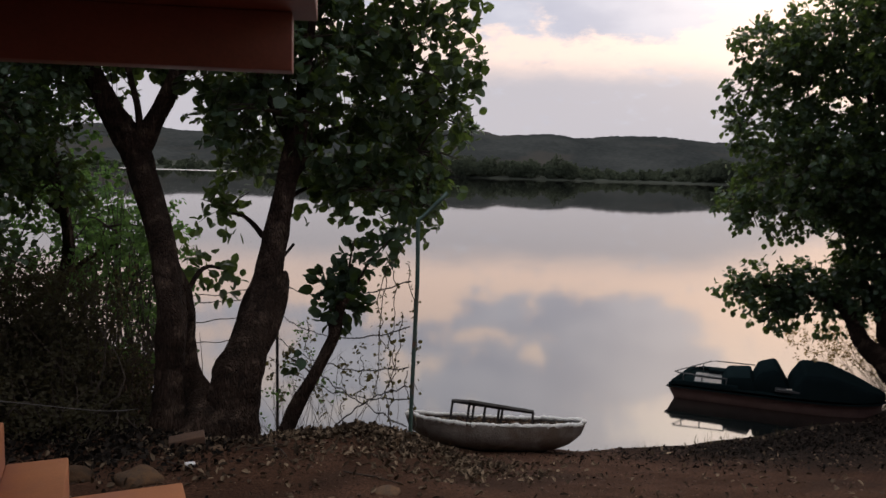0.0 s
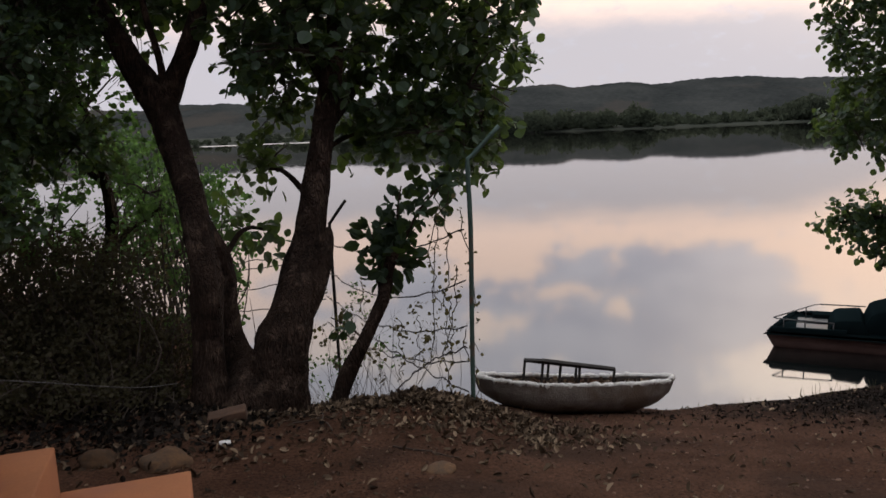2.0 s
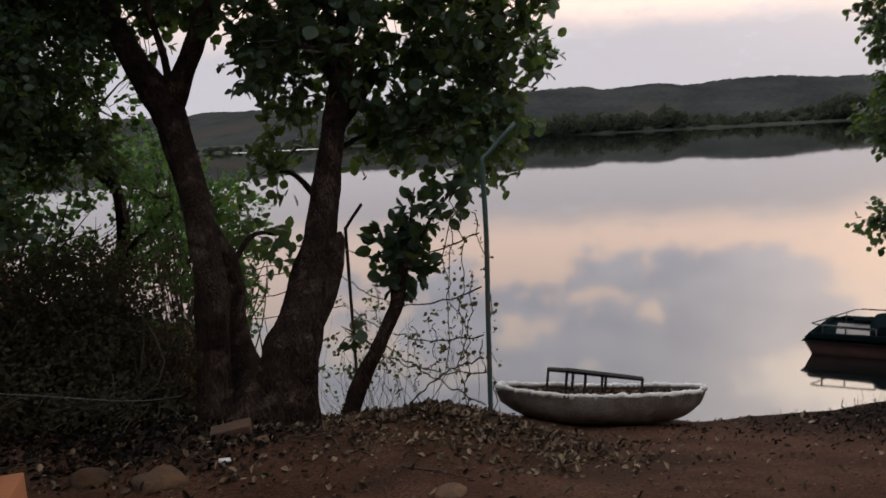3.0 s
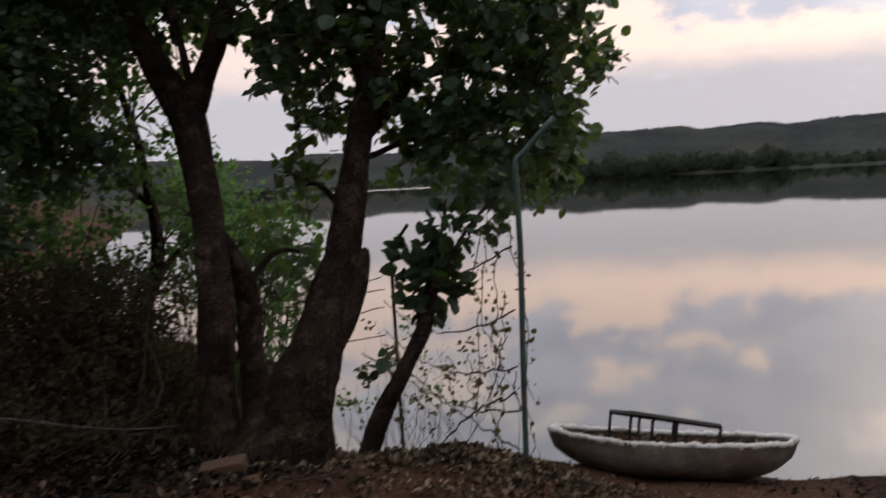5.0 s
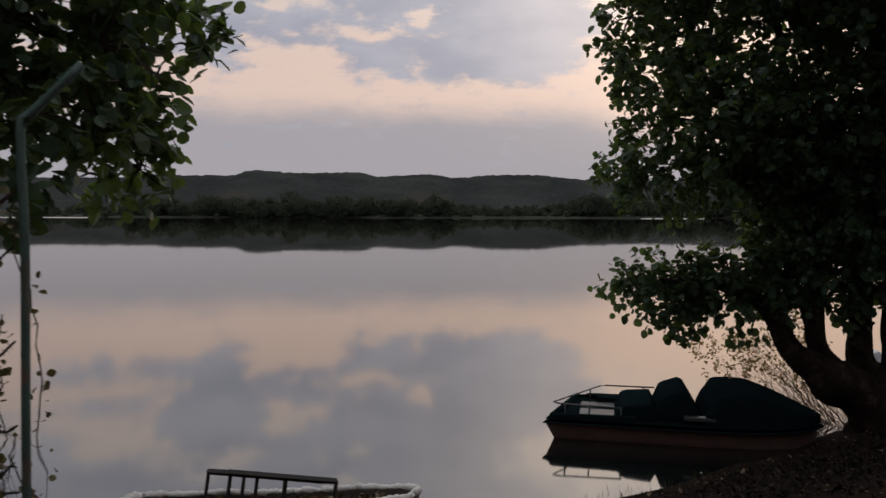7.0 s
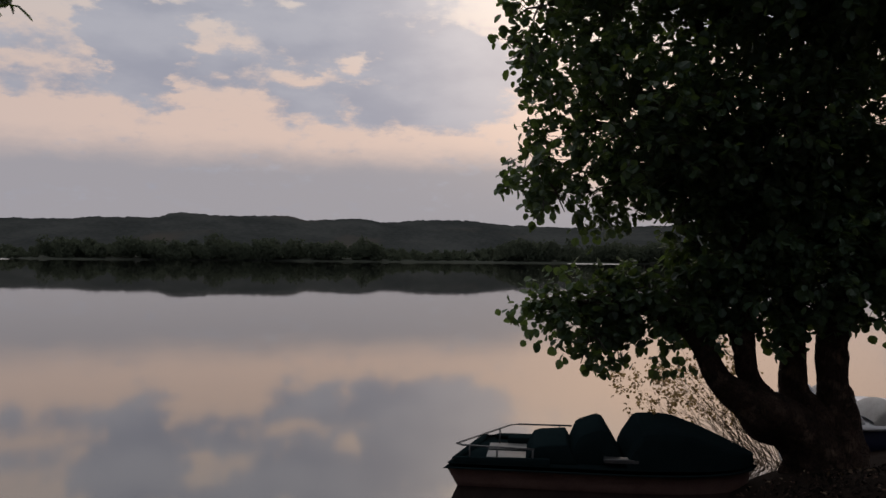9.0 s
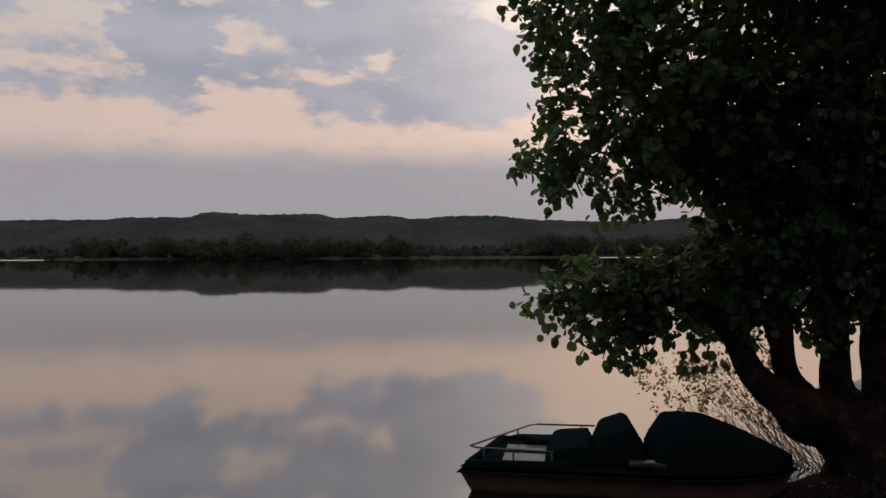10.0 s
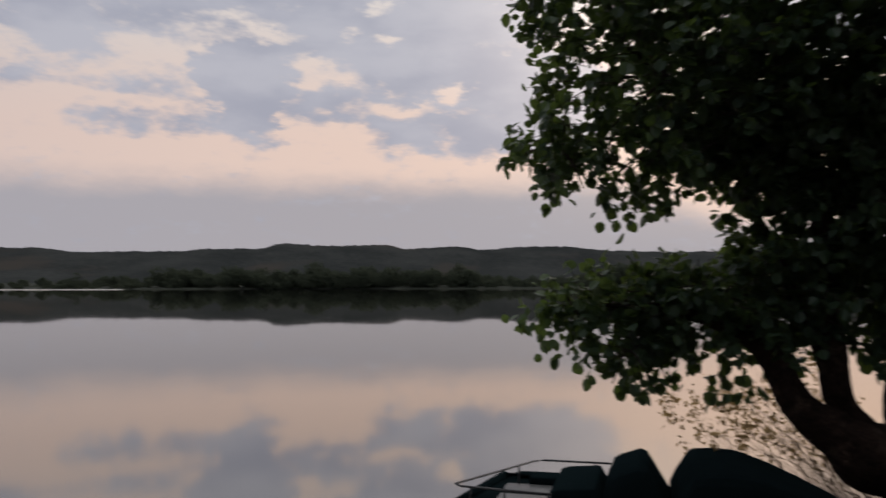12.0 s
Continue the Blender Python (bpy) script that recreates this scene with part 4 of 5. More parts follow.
# Its two clumps above z 8 are unseen, added to shade the bush side.
tree((-7.0, 7.6, 1.7), "dark small-leaved tree leaning over the bushes",
     [((-7.4, 7.6, 1.5, 0.2), (-7.3, 7.7, 3.0, 0.15), (-6.9, 8.0, 4.4, 0.11), (-6.3, 8.3, 5.6, 0.07), (-5.8, 8.6, 6.6, 0.03))],
     [((-7.1, 7.9, 3.8, 0.07), (-6.4, 8.4, 4.3, 0.05), (-5.6, 8.8, 4.6, 0.02)), ((-6.7, 8.1, 4.8, 0.06), (-7.4, 8.6, 5.8, 0.04), (-8.0, 9.0, 6.4, 0.02))],
     ((-5.7, 8.8, 5.5, 1.05), (-6.8, 8.4, 5.3, 1.3), (-6.4, 8.8, 5.1, 0.8), (-7.6, 8.0, 5.1, 1.1), (-6.0, 8.8, 6.8, 1.4), (-5.2, 7.8, 4.6, 0.4), (-5.2, 7.8, 5.1, 0.6), (-5.15, 7.8, 3.75, 0.38), (-5.9, 9.2, 4.5, 0.55), (-5.3, 9.4, 4.35, 0.45), (-6.0, 8.0, 8.3, 1.5), (-4.8, 7.8, 8.2, 1.3), (-7.6, 8.6, 6.6, 1.5)), M_LEAF, 330, 33, 0.085, per=12)
bush((-4.6, 11.2, 0.6), "light green leafy bush at the water behind the trunks", ((-5.0, 11.1, 3.3, 0.55), (-5.2, 11.2, 3.8, 0.6), (-4.5, 11.0, 2.2, 0.45), (-5.2, 11.0, 2.8, 0.7), (-4.6, 11.0, 1.6, 0.5), (-5.6, 11.2, 4.3, 0.5), (-5.1, 11.7, 3.0, 0.4)), M_LEAF_SMALL, 45, 47, 0.08, 0.012)
bush((-7.6, 15.6, 0.6), "green bush on the far side of the small cove", ((-7.4, 15.6, 3.3, 0.8), (-8.2, 15.9, 3.0, 1.0), (-7.8, 15.6, 2.2, 0.9), (-7.0, 15.5, 2.6, 0.5), (-8.8, 16.0, 3.8, 0.9), (-6.6, 15.6, 3.3, 0.6), (-6.4, 15.6, 2.3, 0.6), (-6.8, 15.6, 1.4, 0.7)), M_LEAF_SMALL, 165, 49, 0.09)
bush((9.2, 16.4, 0.05), "sparse twiggy shrub with brown leaves at the water's edge", ((7.2, 16.7, 1.05, 0.5), (7.7, 16.8, 1.4, 0.45), (8.2, 16.6, 1.0, 0.42), (7.8, 16.8, 0.85, 0.3), (8.5, 16.7, 1.45, 0.4), (8.5, 16.6, 0.85, 0.25)), M_LEAF_TAN, 230, 45, 0.045, 0.006, 18, M_TWIG_BACKLIT, 0.85)
bush((-2.75, 11.1, 0.5), "light green weeds growing at the water behind the trees", ((-2.7, 11.0, 1.3, 0.35), (-2.2, 11.1, 1.2, 0.3), (-3.1, 11.1, 1.0, 0.3), (-2.5, 11.2, 1.9, 0.3), (-3.6, 11.3, 1.3, 0.3)), M_LEAF_SMALL, 90, 46, 0.05, 0.004, 4)

bush((-1.6, 10.2, 0.9), "dry twiggy creeper tangled through the fence wires", ((-1.35, 9.9, 1.8, 0.3), (-1.6, 10.1, 2.05, 0.34), (-2.75, 10.8, 2.05, 0.36), (-2.4, 10.7, 1.5, 0.36), (-2.9, 10.9, 1.5, 0.36), (-2.0, 10.5, 1.35, 0.34), (-2.3, 10.6, 2.0, 0.3)), M_LEAF_VINE, 40, 48, 0.055, 0.004, 6)

# ---- boats ----


def white_boat():
    """A shallow, weathered boat hauled onto the bank, with an iron frame standing in it."""
    m = Matrix.Translation((0.50, 11.93, 0.18)) @ Matrix.Rotation(radians(7), 4, "Z") @ Matrix.Rotation(radians(2.0), 4, "Y") @ Matrix.Rotation(radians(-13), 4, "X")
    root = thing("rowing_boat", m, "weathered white shallow boat with a ragged rim, hauled onto the bank", "boat")
    L, W, H = 1.47, 0.74, 0.44
    ns, nk = 36, 13

    def shell(grow, floor, lift, name, mat, seed):
        bm = bmesh.new()
        rows = []
        for i in range(ns + 1):
            s = -1 + 2 * i / ns
            w = max(0.02, (W + grow) * (1 - abs(s) ** 2.7) ** 0.62)
            low = floor + 0.27 * abs(s) ** 4.5
            row = []
            for k in range(nk):
                a = math.pi * k / (nk - 1)
                cy = -math.cos(a)
                cz = math.sin(a)
                y = w * math.copysign(abs(cy) ** 0.62, cy)
                top = H + lift + 0.06 * s * s + 0.02 * noise.noise(Vector((s * 7 + seed, k, 0)))
                z = top - (top - low) * cz ** 0.75
                n = 0.018 * noise.noise(Vector((s * 5, y * 5, z * 6 + seed)))
                row.append(bm.verts.new(((L + grow) * s * (0.85 + 0.15 * (z / top) ** 0.8 if z > 0 else 0.85), y + n, z + n)))
            rows.append(row)
        for a, b in zip(rows, rows[1:]):
            for k in range(nk - 1):
                bm.faces.new((a[k], a[k + 1], b[k + 1], b[k]))
        return part(name, bm, mat, root)

    shell(0.0, 0.0, 0.0, "hull", M_FOAM, 1)
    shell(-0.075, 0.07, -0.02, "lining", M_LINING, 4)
    bm = bmesh.new()
    for side in (-1, 1):
        pts, rad = [], []
        for i in range(141):
            s = -1 + 2 * i / 140
            w = max(0.0, (W - 0.035) * (1 - abs(s) ** 2.7) ** 0.62)
            jag = 0.022 * noise.noise(Vector((s * 4, side * 3, 1))) + 0.016 * noise.noise(Vector((s * 17, side, 1))) + 0.012 * noise.noise(Vector((s * 47, side, 5)))
            pts.append(Vector(((L - 0.03) * s, side * (w + 0.012 * noise.noise(Vector((s * 29, side, 9)))), H + 0.06 * s * s + jag)))
            rad.append(0.038 * (1 + 0.5 * noise.noise(Vector((s * 15, side * 5, 7))) + 0.5 * noise.noise(Vector((s * 53, side * 5, 2)))))
        tube(bm, pts, rad, 8, 0.3)
    part("rim", bm, M_RIM, root, "ragged pale rim")
    rng = np.random.default_rng(71)
    bm = bmesh.new()
    grid = []
    for i in range(33):
        x = -1.30 + 2.60 * i / 32
        w = (W - 0.09) * (1 - abs(x / L) ** 2.7) ** 0.62
        grid.append([bm.verts.new((x, w * (k / 8 - 1), 0.36 + 0.05 * (x / L) ** 2 + 0.05 * noise.noise(Vector((x * 3, k * 0.4, 3))) + 0.02 * noise.noise(Vector((x * 11, k * 1.7, 5))))) for k in range(17)])
    for a, b in zip(grid, grid[1:]):
        for k in range(16):
            bm.faces.new((a[k], a[k + 1], b[k + 1], b[k]))
    heap = part("leaf_heap", bm, M_SOIL, None)
    heap.matrix_world = m
    tagged(heap, "brown soil and dead leaves heaped inside the hauled boat", "leaf litter")
    spots = np.array([(x, y, 0.39 + 0.05 * (x / L) ** 2) for x, y in zip(rng.uniform(-1.15, 1.15, 420), rng.uniform(-0.5, 0.5, 420))])
    part("leaves", leaf_mesh("leaves", spots, rng.normal(0, 1, (420, 3)), 0.06 * rng.uniform(0.4, 1.4, 420), M_LITTER, rng, -0.2), M_LITTER, heap)
    bench = thing("iron_frame", m @ Matrix.Translation((-0.09, 0, 0.015)) @ Matrix.Rotation(radians(5.0), 4, "Y"), "dark iron bench frame without a seat, standing in the boat", "bench frame")
    top = 0.66

    def bar(a, b, r=0.017):
        bm = bmesh.new()
        tube(bm, [a, b], [r * 1.3, r * 1.3], 4)
        return part("bar", bm, M_IRON, bench, flat=True)

    x0, x1, ya, yb = -0.66, 0.62, -0.10, 0.30
    for a, b in (((x0 + 0.24, ya, top + 0.02), (x1, ya, top)), ((x0, yb, top - 0.02), (x1 - 0.50, yb, top - 0.03)), ((x0, yb, top - 0.02), (x0 + 0.24, ya, top + 0.02)), ((x1, ya, top), (x1 - 0.50, yb, top - 0.03))):
        bar(a, b, 0.024)
    bar((x0 + 0.22, ya - 0.06, top + 0.028), (x1 - 0.12, ya - 0.06, top + 0.006), 0.026)
    for x, y in ((x0, yb), (x0 + 0.24, ya), (x0 + 0.36, yb), (x0 + 0.50, ya), (x1, ya), (x0 + 0.78, ya), (x1 - 0.50, yb)):
        bm = bmesh.new()
        tube(bm, [(x, y, 0.30), (x, y, top)], [0.02, 0.02], 4)
        part("leg", bm, M_IRON, bench, flat=True)


white_boat()


def prism(bm, profile, y0, y1, bevel=0.02):
    """A side profile (x, z) drawn out across y."""
    a = [bm.verts.new((x, y0, z)) for x, z in profile]
    b = [bm.verts.new((x, y1, z)) for x, z in profile]
    n = len(profile)
    for i in range(n):
        bm.faces.new((a[i], a[(i + 1) % n], b[(i + 1) % n], b[i]))
    bm.faces.new(a[::-1])
    bm.faces.new(b)
    if bevel:
        bmesh.ops.bevel(bm, geom=bm.edges[:], offset=bevel, segments=2, affect="EDGES", profile=0.5)


def loft_boat(bm, length, width, z0, z1, pinch, flare, n=28):
    """A hull from stern to bow: flat stern, rounded bow."""
    rows = []
    for i in range(n + 1):
        s = i / n
        w = width / 2 * (1 - max(0, (s - 0.45) / 0.55) ** pinch) ** 0.6 if s < 1 else 0.03
        w = max(w, 0.03)
        wl = w * flare
        x = length * s
        rows.append([bm.verts.new(p) for p in ((x, -w, z1), (x * 0.97 + 0.03, -wl, z0 + 0.06), (x * 0.97 + 0.03, -wl * 0.7, z0), (x * 0.97 + 0.03, wl * 0.7, z0), (x * 0.97 + 0.03, wl, z0 + 0.06), (x, w, z1))])
    for a, b in zip(rows, rows[1:]):
        for k in range(5):
            bm.faces.new((a[k], a[k + 1], b[k + 1], b[k]))
    bm.faces.new(rows[0])
    bm.faces.new(rows[-1][::-1])
    for a, b in zip(rows, rows[1:]):
        bm.faces.new((a[0], b[0], b[5], a[5]))


def sweep_stern(bm, half, sweep, rake):
    """Draw the stern's far corner forward and its foot inwards."""
    top = max(v.co.z for v in bm.verts)
    for v in bm.verts:
        k = max(0.0, 1 - v.co.x / 1.3)
        v.co.x += k * (sweep * (v.co.y + half) / (2 * half) + rake * (top - v.co.z))


def pedal_boat():
    """A four-seat pedal boat, stern to the lake, bow hood to the bank."""
    ax = radians(-17)
    m = Matrix.Translation((4.04, 15.86, 0)) @ Matrix.Rotation(ax, 4, "Z") @ Matrix.Translation((0, 0.78, 0))
    root = thing("pedal_boat", m, "dark green pedal boat with a maroon hull moored at the bank", "pedal boat")
    W, L = 1.56, 4.1
    bm = bmesh.new()
    loft_boat(bm, L - 0.05, W - 0.06, -0.28, 0.26, 3.0, 0.72)
    sweep_stern(bm, W / 2, 0.34, 0.32)
    part("hull", bm, M_HULL, root, "maroon hull")
    bm = bmesh.new()
    loft_boat(bm, L, W - 0.04, 0.255, 0.335, 3.0, 0.985)
    sweep_stern(bm, W / 2, 0.34, 0.0)
    part("deck", bm, M_DECK, root)
    bm = bmesh.new()
    loft_boat(bm, L + 0.07, W + 0.10, 0.235, 0.275, 3.0, 0.99)
    bmesh.ops.translate(bm, verts=bm.verts[:], vec=(-0.035, 0, 0))
    sweep_stern(bm, W / 2, 0.34, 0.0)
    part("rubbing_strake", bm, M_DECK, root)
    bm = bmesh.new()
    prism(bm, ((0.10, 0.33), (0.10, 0.41), (1.35, 0.43), (1.35, 0.33)), -0.75, -0.69, 0.01)
    part("gunwale", bm, M_DECK, root)
    bm = bmesh.new()
    tube(bm, [(0.10, -0.72, 0.37), (0.40, 0.66, 0.37), (0.62, 0.71, 0.37), (1.4, 0.71, 0.38)], [0.045] * 4, 6)
    part("gunwale", bm, M_DECK, root)
    bm = bmesh.new()
    prism(bm, ((0.75, 0.33), (0.75, 0.43), (1.4, 0.43), (1.4, 0.33)), 0.40, 0.68)
    part("side_ledge", bm, M_DECK, root)
    # Panels carry the sky's pale reflection on the cockpit floor as colour.
    for y0, y1 in ((-0.60, -0.08), (0.02, 0.36)):
        bm = bmesh.new()
        box(bm, 0.50, 1.04, y0, y1, 0.338, 0.352, bevel=0.004)
        part("floor_panel", bm, M_FLOORPAN, root, "floor panel painted pale for the sky it reflects")
    bm = bmesh.new()
    prism(bm, ((1.02, 0.33), (1.13, 0.54), (1.22, 0.57), (1.58, 0.60), (1.72, 0.33)), -0.62, 0.45, 0.02)
    part("seat", bm, M_DECK, root)
    bm = bmesh.new()
    prism(bm, ((1.58, 0.33), (1.73, 0.68), (1.80, 0.72), (2.02, 0.80), (2.10, 0.77), (2.36, 0.33)), -0.55, 0.55, 0.015)
    part("seat", bm, M_DECK, root)
    bm = bmesh.new()
    prism(bm, ((2.05, 0.40), (2.05, 0.46), (2.5, 0.46), (2.5, 0.40)), -0.72, -0.58, 0.01)
    part("armrest", bm, M_STEEL, root)
    bm = bmesh.new()
    rows = []
    for s, h in ((0, 0.42), (0.035, 0.56), (0.12, 0.79), (0.16, 0.815), (0.28, 0.83), (0.40, 0.82), (0.46, 0.795), (0.62, 0.70), (0.75, 0.61), (0.86, 0.53), (0.95, 0.475), (1, 0.45)):
        x = 2.34 + 1.74 * s
        w = 0.70 * (1 - s ** 3.2) ** 0.6 + 0.02 if s < 1 else 0.02
        d = h - 0.33
        rows.append([bm.verts.new((x, w * u, 0.33 + d * v)) for u, v in ((1, 0), (1.0, 0.4), (0.985, 0.8), (0.95, 0.94), (0.88, 0.99), (0.4, 1.0), (0, 1.005), (-0.4, 1.0), (-0.88, 0.99), (-0.95, 0.94), (-0.985, 0.8), (-1.0, 0.4), (-1, 0))])
    for a, b in zip(rows, rows[1:]):
        for k in range(12):
            bm.faces.new((a[k], a[k + 1], b[k + 1], b[k]))
    bm.faces.new(rows[0])
    bm.faces.new(rows[-1][::-1])
    part("hood", bm, M_DECK, root, "long faceted bow hood", flat=True)
    rail = thing("rail", Matrix.Identity(4), "", "")
    rail.parent = root
    bm = bmesh.new()
    tube(bm, [(1.15, -0.72, 0.54), (0.20, -0.72, 0.565), (0.12, -0.66, 0.57), (0.78, 0.62, 0.56), (0.90, 0.70, 0.56), (1.68, 0.70, 0.565)], [0.013] * 6, 6)
    part("tube", bm, M_STEEL, rail)
    for x, y, z in ((0.30, -0.72, 0.565), (0.66, -0.72, 0.55), (0.64, 0.34, 0.56), (1.5, 0.70, 0.56), (1.13, -0.72, 0.54)):
        bm = bmesh.new()
        tube(bm, [(x, y, 0.33), (x, y, z)], [0.012, 0.012], 6)
        part("upright", bm, M_STEEL, rail)


pedal_boat()


def white_pedal_boat(m, label):
    """A pedal boat with a white deck and bow hood over a navy hull."""
    root = thing("pedal_boat", m, label, "pedal boat", "white pedal boats")
    bm = bmesh.new()
    loft_boat(bm, 2.9, 1.45, -0.2, 0.30, 2.6, 0.85)
    part("hull", bm, M_BLUEHULL, root, "navy blue hull")
    bm = bmesh.new()
    loft_boat(bm, 3.0, 1.6, 0.29, 0.40, 2.6, 0.97)
    part("deck", bm, M_WHITEDECK, root)
    bm = bmesh.new()
    rows = []
    for i in range(15):
        s = i / 14
        h = 0.40 + 0.42 * math.sin(math.pi * min(1, s * 1.15 + 0.04)) ** 0.7 if s < 0.86 else 0.40 + 0.02
        w = 0.55 * (1 - s ** 2.4) ** 0.6 + 0.02 if s < 1 else 0.02
        rows.append([bm.verts.new((0.9 + 0.95 * s, w * math.cos(a), 0.40 + (h - 0.40) * math.sin(a) ** 0.6)) for a in [math.pi * k / 10 for k in range(11)]])
    for a, b in zip(rows, rows[1:]):
        for k in range(10):
            bm.faces.new((a[k], a[k + 1], b[k + 1], b[k]))
    part("hood", bm, M_GREYHOOD, root, "weathered grey hood")
    bm = bmesh.new()
    prism(bm, ((0.30, 0.40), (0.38, 0.82), (0.52, 0.86), (0.80, 0.40)), -0.5, 0.5, 0.03)
    part("seat", bm, M_WHITEDECK, root)
    return root


SMALL = Matrix.Scale(0.87, 4)
white_pedal_boat(pose(10.5, 17.5, 0.06, 0, 0, -10) @ SMALL, "white pedal boat with a navy hull moored at the bank")
white_pedal_boat(pose(15.15, 19.5, 0.1, 0, 0, -14) @ SMALL, "white pedal boat with a navy hull pulled up beyond the first")
white_pedal_boat(pose(10.75, 18.95, 0.06, 0, 0, -6) @ SMALL, "white pedal boat with a navy hull afloat behind the tree")

# ---- fence ----


def fence_post(pts, r, label, mat):
    base = Vector(pts[0])
    bm = bmesh.new()
    p, rr = curve_pts([(*q, r) for q in pts], 16)
    tube(bm, [q - base for q in p], rr, 10)
    ob = part("fence_post", bm, mat, None)
    ob.matrix_world = Matrix.Translation(base)
    return tagged(ob, label, "fence post", "fence posts")


fence_post(((-0.555, 9.0, 0.95), (-0.53, 8.98, 2.2), (-0.50, 8.96, 3.3), (-0.505, 8.95, 3.98), (-0.45, 8.97, 4.08), (-0.17, 9.0, 4.37)), 0.026, "tall steel fence post with bent arm and flaking green paint", M_POLE)
fence_post(((-3.30, 12.75, -0.2), (-3.33, 12.8, 1.6), (-3.35, 12.85, 2.82), (-3.33, 12.85, 2.93), (-3.06, 12.85, 3.28)), 0.026, "leaning bare iron fence post with a bent arm at the water", M_IRON)


def barbed_wire(a, b, sag, seed, label="rusty barbed wire strung slack between the fence posts"):
    """A slack strand with barbs."""
    a, b = Vector(a), Vector(b)
    root = thing("barbed_wire", a, label, "barbed wire", "fence wires")
    n = 40
    pts = [a.lerp(b, i / n) - a - Vector((0, 0, sag * 4 * (i / n) * (1 - i / n))) + Vector((0, 0, 0.05 * noise.noise(Vector((i * 0.3, seed, 0))))) for i in range(n + 1)]
    bm = bmesh.new()
    tube(bm, pts, [0.008] * (n + 1), 4, cap=False)
    rng = random.Random(seed)
    for i in range(1, n):
        p = pts[i]
        for _ in range(2):
            u = Vector((rng.uniform(-1, 1), rng.uniform(-1, 1), rng.uniform(-1, 1))).normalized() * 0.022
            tube(bm, [p - u, p + u], [0.003, 0.003], 3, cap=False)
    part("strand", bm, M_WIRE, root)


for q, (z0, z1) in enumerate(((1.85, 1.3), (2.25, 1.75), (2.75, 2.2), (3.3, 2.65))):
    barbed_wire((-0.58, 8.98, z0), (-3.46, 12.75, z1), 0.22 + 0.05 * (q % 3), 60 + q)
barbed_wire((-0.59, 8.98, 2.0), (-1.75, 9.9, 1.05), -0.12, 71, "loose rusty barbed wire looping down to the ground")
barbed_wire((-0.59, 8.98, 1.5), (-2.1, 10.1, 1.9), 0.05, 72, "loose rusty barbed wire looping down to the ground")
barbed_wire((-3.46, 12.75, 2.55), (-8.0, 13.5, 2.2), 0.2, 73)
barbed_wire((-3.45, 12.72, 2.1), (-8.0, 13.5, 1.7), 0.2, 74)
barbed_wire((-3.46, 12.8, 2.35), (-8.0, 13.5, 2.0), 0.12, 75)
barbed_wire((-3.44, 12.7, 1.7), (-8.0, 13.4, 1.3), 0.15, 76)


def vine(seed, tops, label):
    """Thin hanging stems with small leaves."""
    rng = np.random.default_rng(seed)
    base = Vector(tops[0][:3])
    root = thing("vine", base, label, "vine")
    sp, wy = [], []
    for x, y, z, drop in tops:
        p = Vector((x, y, z))
        pts = []
        for i in range(15):
            pts.append(p - base)
            p = p + Vector((rng.normal(0, 0.03), rng.normal(0, 0.03), -drop / 14))
        bm = bmesh.new()
        tube(bm, pts, [0.006] * 14 + [0.003], 4, cap=False)
        part("stem", bm, M_TWIG, root)
        for _ in range(int(26 * drop)):
            q = pts[rng.integers(0, 15)]
            sp.append(np.array(q) + rng.normal(0, 0.035, 3))
            wy.append(rng.normal(0, 1, 3))
    part("foliage", leaf_mesh("foliage", np.array(sp), np.array(wy), 0.044 * rng.uniform(0.5, 1.4, len(sp)), M_LEAF_VINE, rng, 0.6), M_LEAF_VINE, root)


vine(81, ((-0.62, 9.05, 3.5, 1.6), (-0.75, 9.15, 3.7, 1.9), (-0.82, 9.2, 3.4, 1.5), (-0.95, 9.4, 3.6, 1.3), (-0.68, 9.05, 2.9, 1.5), (-0.6, 9.0, 2.2, 1.0), (-0.88, 9.25, 2.6, 1.2)), "dry climbing vine hanging from the fence wires")
vine(82, ((-1.7, 10.3, 2.0, 0.8), (-1.35, 10.0, 2.1, 0.6), (-2.4, 11.2, 2.3, 1.2)), "thin weedy creeper tangled in the fence wires")

# ---- ground cover and small things ----


def on_ground(n, rng, pick):
    """Random ground points where pick(x, y) gives the chance of one."""
    out = []
    while len(out) < n:
        x, y, c = rng.uniform(-6, 9), rng.uniform(3, 15), rng.random()
        if c < pick(x, y):
            z = ground_z(x, y)
            if z > 0.03:
                out.append((x, y, z))
    return np.array(out)


def litter_chance(x, y):
    f = math.exp(-((x + 1.4) / 1.25) ** 2 - ((y - 9.2) / 0.9) ** 2)
    f += 0.5 * math.exp(-((x + 0.3) / 0.8) ** 2 - ((y - 8.9) / 0.8) ** 2)
    f += 0.05 * math.exp(-((x + 3) / 2.0) ** 2 - ((y - 7.4) / 1.4) ** 2)
    f *= 0.25 + 1.5 * max(0.0, 0.5 + noise.noise(Vector((x * 2.3, y * 2.3, 7))))
    return min(1, f + 0.006)


CURLED = LEAF * np.array((0.85, 1, 1.6)) + np.array((0, 0, 0.02))
rng = np.random.default_rng(91)
pts = on_ground(11500, rng, litter_chance)
lw = rng.normal(0, 1, (len(pts), 3)) * np.array((1, 1, 0.6))
tagged(new("leaf_litter", leaf_mesh("leaf_litter", pts + np.array((0, 0, 0.012)), lw, 0.064 * rng.uniform(0.35, 1.5, len(pts)), M_LITTER, rng, -0.22, CURLED, 0.66)), "dry fallen leaves strewn over the bank under the trees", "leaf litter", kind="stuff")


drng = np.random.default_rng(92)
